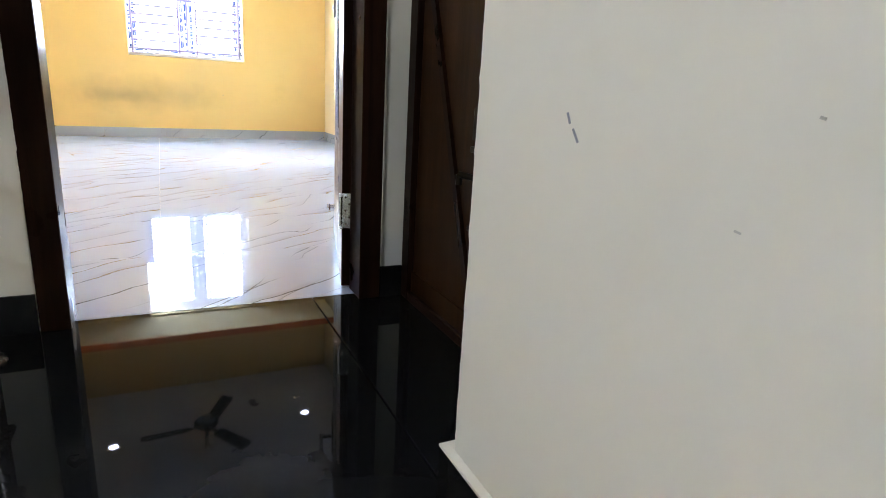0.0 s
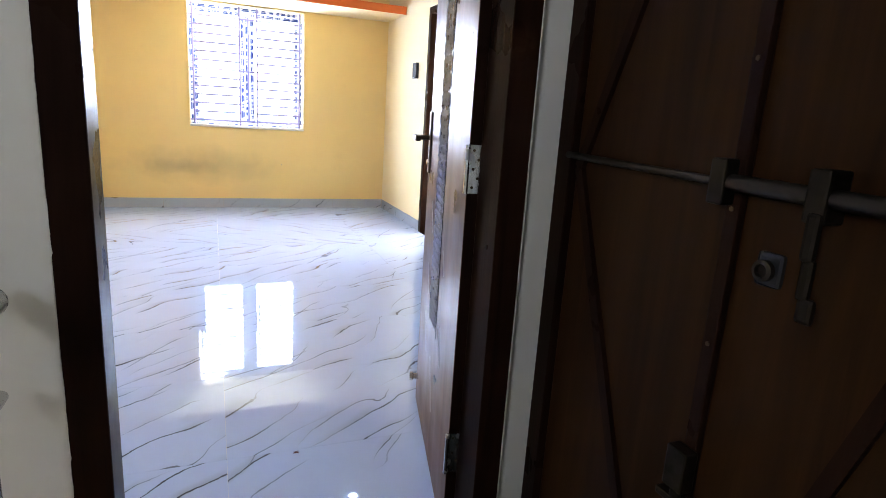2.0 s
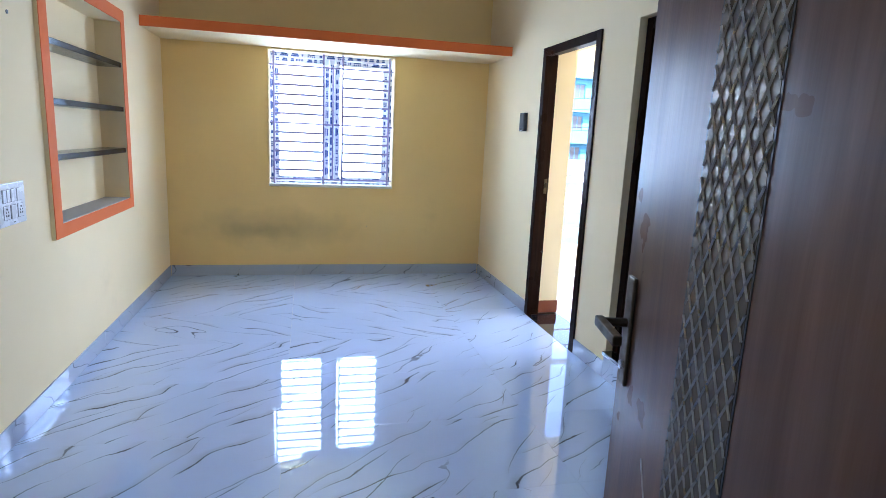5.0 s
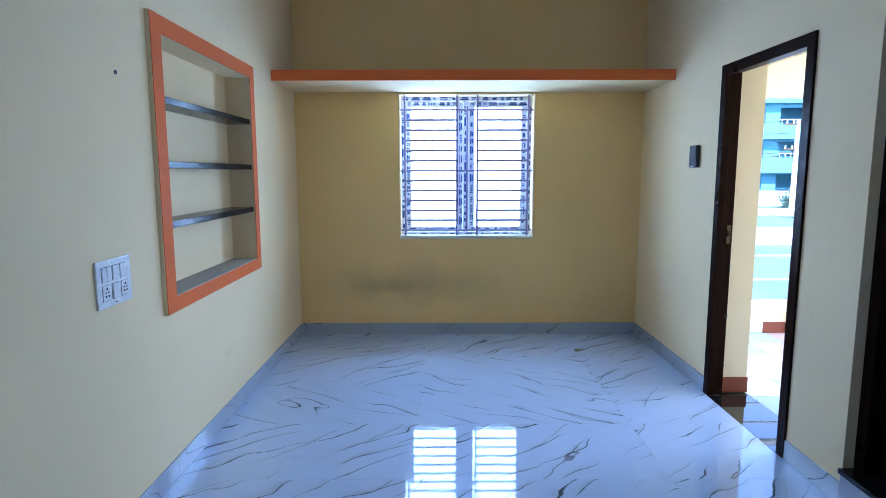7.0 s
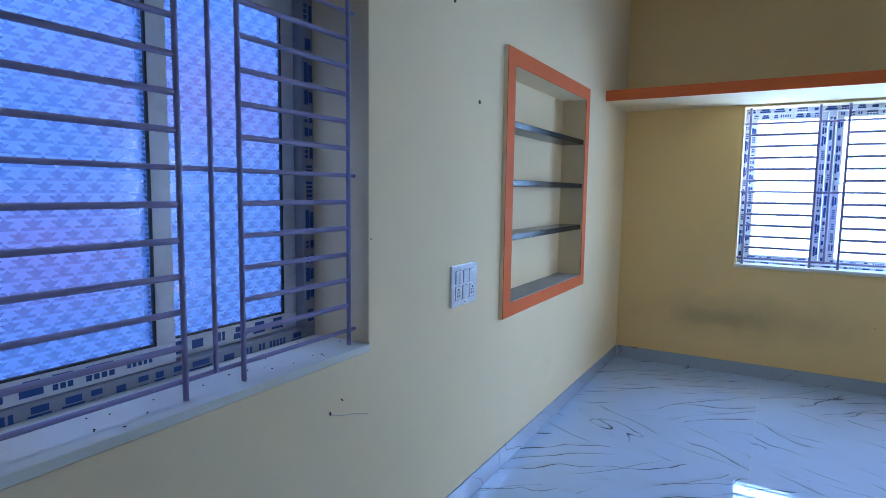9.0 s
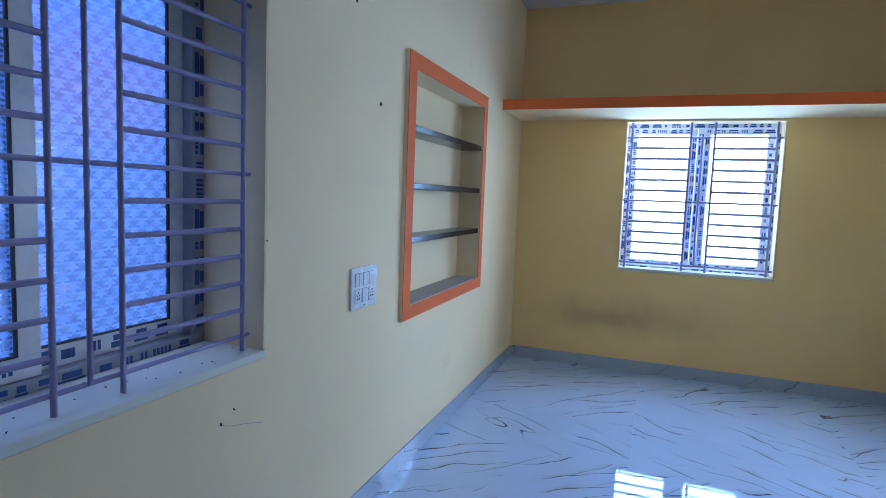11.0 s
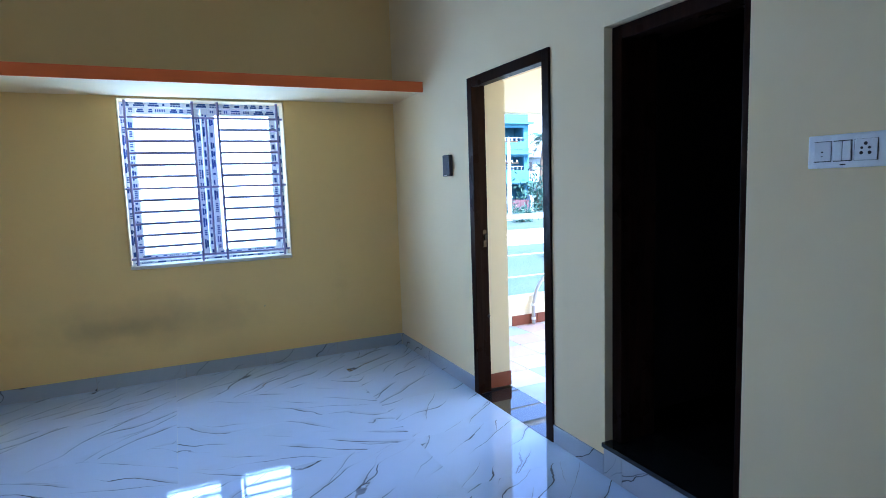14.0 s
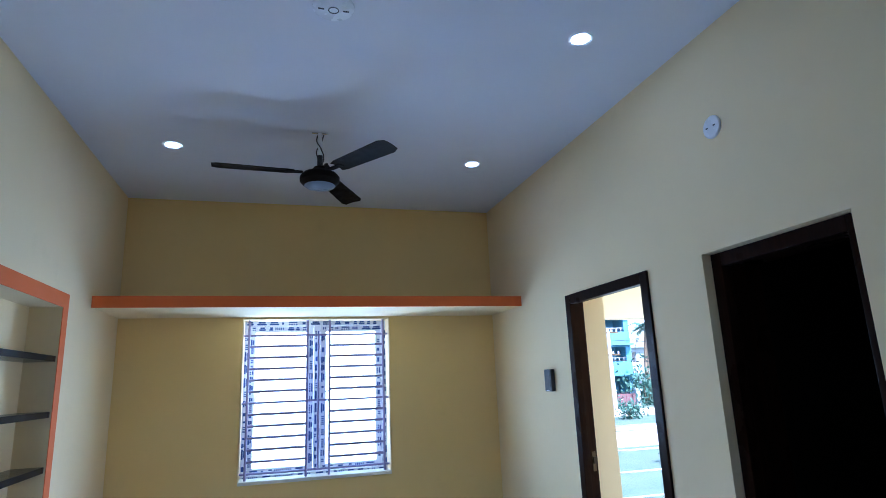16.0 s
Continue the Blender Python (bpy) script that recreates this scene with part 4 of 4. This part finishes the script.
# ---- marks, latch and litter ----
def scuff(points, width, material, label):
    """A thin raised streak along points on a wall face."""
    bm = bmesh.new()
    for a, b in zip(points, points[1:]):
        bm_rod(bm, a, b, width, n=5)
    return single("scuff_mark", bm, material, label, "scuff mark", group="scuff marks")


SCUFF = plastic("grey_scuff", (0.26, 0.27, 0.28), 0.7)
PENCIL = plastic("pale_scuff", (0.54, 0.53, 0.47), 0.7)
wx = 0.6638
scuff([(wx, 0.337, 0.640), (wx, 0.331, 0.629)], 0.0015, SCUFF, "short dark grey scuff on the stair wall")
scuff([(wx, 0.325, 0.624), (wx, 0.315, 0.611)], 0.0015, SCUFF, "short dark grey scuff on the stair wall")
scuff([(wx, 0.474, 0.848), (wx, 0.463, 0.845), (wx, 0.453, 0.845)], 0.0006, PENCIL, "fine scratch on the stair wall")
scuff([(wx, 0.424, 0.797), (wx, 0.400, 0.798)], 0.0006, PENCIL, "fine scratch on the stair wall")
scuff([(wx, 0.118, 0.564), (wx, 0.112, 0.563)], 0.001, PENCIL, "faint speck on the stair wall")
scuff([(wx, 0.072, 0.651), (wx, 0.068, 0.650)], 0.0012, PENCIL, "faint speck on the stair wall")
scuff([(L, 3.345, 0.735), (L, 3.36, 0.722), (L, 3.40, 0.708), (L, 3.46, 0.694), (L, 3.54, 0.668)], 0.0009, CEMENT, "thin curved scratch below the window sill")
scuff([(L, 3.343, 0.738), (L, 3.346, 0.728)], 0.004, BLACK, "black chip in the wall paint")
scuff([(L, 3.398, 0.764), (L, 3.406, 0.757)], 0.003, BLACK, "black chip in the wall paint")
scuff([(L, 3.553, 1.277), (L, 3.557, 1.274)], 0.003, BLACK, "black chip in the wall paint")
scuff([(0.931, B, 0.492), (0.936, B, 0.488)], 0.005, CEMENT, "brown speck on the yellow wall")
strike = thing("strike_plate", "small steel strike plate on the dark door frame", "strike plate", pose(2.185, BAL[1] - 0.0505, 1.0))
part("plate", boxes((-0.012, 0.012, -0.003, 0.0, 0.0, 0.115), bevel=0.001), DARKIRON, strike)
part("keeper", boxes((-0.01, 0.016, -0.016, -0.003, 0.045, 0.085), bevel=0.003), WORN, strike)
single("frame_buffer", lathe([(0, 0), (0.009, 0), (0.009, 0.008), (0, 0.011)], 16, pose(2.2, BAL[1] - 0.05, 0.53, 90, 0, 0)), BLACK, "small black rubber buffer on the frame", "buffer")
bug = bmesh.new()
for k in range(7):
    a = k * 0.9
    bm_rod(bug, (0, 0, 0.003), (0.011 * math.cos(a), 0.008 * math.sin(a), 0.0015 + 0.002 * (k % 2)), 0.0025, 0.0006, n=5)
single("floor_litter", bug, plastic("dry_leaf_brown", (0.14, 0.04, 0.03), 0.7), "crumb of dry brown litter on the tiles", "litter", at=pose(0.46, 2.144, 0.0))


dust = bmesh.new()
grit = random.Random(21)
for k in range(26):
    x, y = L - grit.uniform(0.015, 0.225), WIN2[0] + grit.uniform(0.25, 1.15)
    a, q = grit.uniform(0, 6.28), grit.uniform(0.002, 0.007)
    bm_rod(dust, (x, y, WIN2[2] + 0.0285), (x + q * math.cos(a), y + q * math.sin(a), WIN2[2] + 0.0295), 0.0022, 0.0012, n=5)
single("sill_grit", dust, plastic("dark_grit", (0.05, 0.045, 0.04), 0.9), "dark crumbs of grit on the dusty window sill", "grit", kind="stuff")


# ---- ragged paint and plaster edges ----
def ragged_edge(parent, base, up, across, out, length, width, seed, material, label):
    """A thin strip of uneven width along an edge, such as chipped plaster or a brushed paint line."""
    rng = random.Random(seed)
    bm = bmesh.new()
    base, up, across, out = (Vector(v) for v in (base, up, across, out))
    n = int(length / 0.012)
    prev, w = None, width * 0.5
    for i in range(n + 1):
        w = min(width, max(0.0004, w + rng.uniform(-0.28, 0.28) * width))
        if rng.random() < 0.05:
            w = width * rng.uniform(0.8, 1.5)
        p = base + up * (length * i / n)
        ring = [bm.verts.new(p), bm.verts.new(p + across * w), bm.verts.new(p + across * w + out), bm.verts.new(p + out)]
        if prev:
            for k in range(4):
                bm.faces.new([prev[k], prev[(k + 1) % 4], ring[(k + 1) % 4], ring[k]])
        prev = ring
    bmesh.ops.recalc_face_normals(bm, faces=bm.faces)
    ob = new("ragged_edge", mesh_of("ragged_edge", bm, material))
    ob.parent = parent
    return tagged(ob, label)


stair_wall = bpy.data.objects["wall_stair_east"]
ragged_edge(stair_wall, (0.6645, 0.5318, 0.11), (0, 0, 1), (0, 1, 0), (0.004, 0, 0), 2.2, 0.0035, 5, CREAM, "chipped plaster along the wall corner")
south = bpy.data.objects["wall_south"]
ragged_edge(south, (-0.041, SO - 0.0135, 0.11), (0, 0, 1), (1, 0, 0), (0, 0.004, 0), 1.95, 0.0035, 6, CREAM, "uneven paint line beside the door frame")
ragged_edge(south, (0.882, SO - 0.0135, 0.11), (0, 0, 1), (-1, 0, 0), (0, 0.004, 0), 1.95, 0.0025, 7, CREAM, "uneven paint line beside the door frame")


# ---- outdoors ----
GZ = -0.95


def ground_mat():
    a = Mat("dry_grass_ground", (0.12, 0.13, 0.05), 0.9)
    a.color(a.mix(a.noise(0.8, 6), a.ramp(a.noise(9, 5), (0.35, (0.014, 0.05, 0.032)), (0.7, (0.03, 0.08, 0.055))), (0.07, 0.10, 0.075)))
    a.bump(a.noise(14, 5), 0.6, 0.05)
    return a.m


def road_mat():
    a = Mat("dusty_concrete_road", (0.4, 0.37, 0.32), 0.85)
    a.color(a.mix(a.noise(1.1, 6), (0.30, 0.28, 0.25), (0.40, 0.38, 0.34)))
    a.bump(a.noise(40, 5), 0.4, 0.01)
    return a.m


FACADE = painted("pale_blue_grey_facade", (0.07, 0.21, 0.30), 0.8, amount=0.4)
FACADE2 = painted("white_facade", (0.26, 0.31, 0.33), 0.8, amount=0.4)
SHADE = plastic("dark_window_void", (0.03, 0.04, 0.05), 0.2)
GATE = painted("brown_gate_paint", (0.11, 0.06, 0.065), 0.5)
POLE = painted("concrete_pole", (0.5, 0.49, 0.46), 0.85)
LEAF = Mat("palm_leaf", (0.02, 0.08, 0.05), 0.75)
LEAF.color(LEAF.mix(LEAF.noise(3, 3), (0.012, 0.06, 0.045), (0.035, 0.11, 0.075)))
BARK = painted("bark", (0.16, 0.12, 0.08), 0.9)
setting("ground", boxes((-300, 400, -300, 500, GZ - 0.3, GZ)), ground_mat(), "dry grassy ground", "ground")
setting("road", boxes((-120, 160, 21, 27, GZ, GZ + 0.03)), road_mat(), "dusty pale concrete road", "road")
setting("path", boxes((-120, 160, 34, 40, GZ, GZ + 0.02)), road_mat(), "dusty pale track", "road")


def house(name, label, x0, x1, y0, y1, storeys, wall_m, open_from, storey_h=2.5):
    h = thing(name, label, "house", pose(0, 0, GZ))
    H = storeys * storey_h
    holes, wins = [], []
    for s in range(storeys):
        z = s * storey_h
        x = x0 + 1.0
        while x + 1.2 < open_from:
            wins.append((x, x + 0.9, z + 1.0, z + 2.1))
            x += 2.1
        if open_from < x1 - 2:
            holes.append((open_from, x1 - 0.5, z + (0.0 if s == 0 else 1.0), z + 2.2))
    part("wall", wall_bm("y", y0, y0 + 0.25, x0, x1, 0, H, holes + wins), wall_m, h)
    part("wall", wall_bm("x", x0, x0 + 0.25, y0 + 0.25, y1, 0, H), wall_m, h)
    part("wall", wall_bm("x", x1 - 0.25, x1, y0 + 0.25, y1, 0, H), wall_m, h)
    part("wall", wall_bm("y", y0 + 2.0, y0 + 2.2, x0 + 0.25, x1 - 0.25, 0, H), wall_m, h)
    part("roof", boxes((x0 - 0.3, x1 + 0.3, y0 - 0.5, y1, H, H + 0.18)), wall_m, h)
    part("roof_parapet", boxes((x0, x1, y0, y0 + 0.15, H + 0.18, H + 1.0), bevel=0.02), wall_m, h)
    for s in range(1, storeys):
        part("floor_slab", boxes((x0, x1, y0 - 0.6, y0 - 0.002, s * storey_h - 0.15, s * storey_h)), wall_m, h)
    for a, b, p, q in wins:
        w = part("window", boxes((a, a + 0.06, y0 + 0.08, y0 + 0.14, p, q), (b - 0.06, b, y0 + 0.08, y0 + 0.14, p, q), (a + 0.06, b - 0.06, y0 + 0.08, y0 + 0.14, p, p + 0.06), (a + 0.06, b - 0.06, y0 + 0.08, y0 + 0.14, q - 0.06, q), ((a + b) / 2 - 0.03, (a + b) / 2 + 0.03, y0 + 0.08, y0 + 0.14, p + 0.06, q - 0.06)), wall_m, h)
        part("pane", boxes((a + 0.06, b - 0.06, y0 + 0.10, y0 + 0.12, p + 0.06, q - 0.06)), SHADE, w)
    for a, b, p, q in holes[1:]:
        for k in range(7):
            xx = a + (b - a) * (k + 0.5) / 7
            part("baluster", boxes((xx - 0.03, xx + 0.03, y0 + 0.1, y0 + 0.16, p, p + 0.3)), FACADE2, h)
        part("balcony_rail", boxes((a, b, y0 + 0.09, y0 + 0.17, p + 0.3, p + 0.36)), FACADE2, h)
    return h


house("house", "three-storey pale blue-grey house with recessed balconies", 18.5, 29.2, 46, 58, 3, FACADE, 25.7)
house("house", "white two-storey house behind the palm", 31.0, 42, 54, 64, 2, FACADE2, 37.5)
gate = thing("gate", "brown double sheet-metal gate in front of the house", "gate", pose(25.5, 43, GZ))
for k in range(2):
    g = part("gate_leaf", boxes((0.85 * k, 0.85 * k + 0.83, 0, 0.06, 0.06, 0.95)), GATE, gate)
    part("lock_plate", boxes((0.85 * k + 0.36, 0.85 * k + 0.46, -0.02, 0.0, 0.5, 0.56)), POLE, g)
    for i in range(8):
        part("spike", rods(((0.85 * k + 0.07 + 0.1 * i, 0.03, 0.95), (0.85 * k + 0.07 + 0.1 * i, 0.03, 1.08), 0.018, 0.004), n=6), GATE, g)
for x in (25.12, 27.22):
    single("gate_post", boxes((x, x + 0.35, 42.9, 43.25, GZ, GZ + 1.2), (x - 0.05, x + 0.4, 42.85, 43.3, GZ + 1.2, GZ + 1.3), bevel=0.01), FACADE2, "white masonry gate post", "gate post", group="gate posts")
single("compound_wall", boxes((8, 25.1, 42.95, 43.15, GZ, GZ + 1.1), bevel=0.02), FACADE2, "pale compound wall of the house", "compound wall")


def utility_pole(x, y, h):
    p = thing("utility_pole", "grey concrete utility pole with crossarms and wires", "utility pole", pose(x, y, GZ))
    part("shaft", rods(((0, 0, 0), (0, 0, h), 0.16, 0.10)), POLE, p)
    for z in (h - 0.3, h - 1.75):
        arm = part("crossarm", boxes((-0.75, 0.75, -0.05, 0.05, z - 0.05, z + 0.05)), DARKIRON, p)
        for k in (-0.65, -0.25, 0.25, 0.65):
            part("insulator", rods(((k, 0, z + 0.05), (k, 0, z + 0.22), 0.04, 0.03), n=8), SWITCH, arm)
    for z in (h - 0.08, h - 0.78, h - 1.9, h - 2.1):
        bm = bmesh.new()
        for i in range(16):
            u0, u1 = -30 + 60 * i / 16, -30 + 60 * (i + 1) / 16
            s0, s1 = (abs(u) % 30 - 15 for u in (u0, u1))
            bm_rod(bm, (u0, 0, z - 0.5 * (1 - (s0 / 15) ** 2)), (u1, 0, z - 0.5 * (1 - (s1 / 15) ** 2)), 0.02, n=5)
        part("wire", bm, BLACK, p)


utility_pole(21.3, 36.5, 5.5)


def palm(x, y, h, seed):
    rng = random.Random(seed)
    t = thing("palm_tree", "tall coconut palm with drooping fronds", "tree", pose(x, y, GZ))
    tr = bmesh.new()
    for i in range(10):
        a, b = i / 10, (i + 1) / 10
        bm_rod(tr, (0.5 * a * a, 0, h * a), (0.5 * b * b, 0, h * b), 0.17 - 0.08 * a, 0.175 - 0.08 * b, n=10)
    part("trunk", tr, BARK, t)
    cr = bmesh.new()
    for k in range(22):
        az, el = rng.uniform(0, 6.28), rng.uniform(-0.1, 1.0)
        ln = rng.uniform(1.7, 2.6)
        prev = None
        for i in range(13):
            s = i / 12
            r = ln * s
            z = h + r * math.sin(el) - 0.42 * r * r * (0.55 + 0.3 * math.cos(el))
            c = Vector((0.5 + r * math.cos(az) * math.cos(el * 0.6), r * math.sin(az) * math.cos(el * 0.6), z))
            if prev is not None:
                side = Vector((-math.sin(az), math.cos(az), 0))
                for sg in (-1, 1):
                    L2 = 0.55 * math.sin(math.pi * min(0.97, s + 0.08)) + 0.05
                    tip = c + side * sg * L2 * rng.uniform(0.8, 1.1) + Vector((0, 0, -0.3 * L2)) + (c - prev) * 1.3
                    bm_v = [cr.verts.new(prev), cr.verts.new(c), cr.verts.new(tip)]
                    cr.faces.new(bm_v)
            prev = c
    part("crown", cr, LEAF.m, t)


palm(30.7, 46.5, 6.4, 4)
palm(33.4, 50, 6.6, 9)


def shrub(x, y, r, seed):
    rng = random.Random(seed)
    t = thing("shrub", "leafy green shrub beside the track", "shrub", pose(x, y, GZ), "shrubs")
    st = bmesh.new()
    for k in range(6):
        a = rng.uniform(0, 6.28)
        bm_rod(st, (0, 0, 0), (0.5 * r * math.cos(a), 0.5 * r * math.sin(a), r * rng.uniform(0.7, 1.2)), 0.03, 0.01, n=5)
    part("stem", st, BARK, t)
    cr = bmesh.new()
    for k in range(420):
        d = Vector((rng.gauss(0, 0.42), rng.gauss(0, 0.42), abs(rng.gauss(0.55, 0.38)))) * r
        m = Matrix.Translation(d) @ Euler((rng.uniform(0, 6), rng.uniform(0, 6), rng.uniform(0, 6))).to_matrix().to_4x4()
        s = rng.uniform(0.07, 0.14) * (0.6 + 0.5 * r)
        cr.faces.new([cr.verts.new(m @ Vector(v)) for v in ((-s, 0, 0), (0, -s * 0.45, 0.0), (s, 0, 0), (0, s * 0.45, 0.0))])
    part("leaves", cr, LEAF.m, t)


for x, y, r, s in ((28.4, 43.5, 1.9, 1), (29.4, 44.6, 2.6, 2), (30.6, 43.4, 2.3, 3), (28.6, 41.0, 0.8, 9), (24.2, 41.5, 0.8, 4), (14.5, 22 - 4, 0.5, 5), (11.3, 17.2, 0.45, 6), (19.5, 32, 0.8, 7), (35, 45, 1.7, 8)):
    shrub(x, y, r, s)

# neighbouring house across the side passage
nb = thing("neighbour_house", "pale lilac plastered neighbouring house wall", "house", pose(0, 0, GZ))
part("wall", wall_bm("x", -2.75, -2.5, -4, 12, 0, 4.9), painted("lilac_plaster", (0.22, 0.25, 0.36), 0.8, amount=0.5, stains=[((-2.5, 4.2, 2.9), (0.6, 1.1, 0.5), (0.42, 0.20, 0.27), 0.6), ((-2.5, 3.3, 2.1), (0.6, 0.8, 0.4), (0.40, 0.18, 0.25), 0.6)]), nb)
setting("house_base", boxes((LO, 4.9, -2.8, 7.3, GZ, -1.41), (LO, 4.9, 1.7, 7.3, -1.41, -0.155)), CREAM, "cream plinth of the house", "plinth")


# ---- floor tiles of the room ----
floor = setting("floor", boxes((L, R, 1.566, B, -0.0118, -0.0095)), SILL, "white veined polished floor tiles", "floor")
MARBLE_TURNED = marble("veined_white_tile_turned", -34)
xs = [L, 0.241, 1.461, R]
ys = [1.566, 2.165, 2.775, 3.385, 3.995, 4.605, 5.215, 5.825, 6.435, 7.045, B]
for i in range(len(xs) - 1):
    for j in range(len(ys) - 1):
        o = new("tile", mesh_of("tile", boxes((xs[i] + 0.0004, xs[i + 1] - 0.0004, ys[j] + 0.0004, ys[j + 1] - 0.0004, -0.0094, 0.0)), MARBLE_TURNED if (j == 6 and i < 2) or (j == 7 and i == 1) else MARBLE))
        o.parent = floor
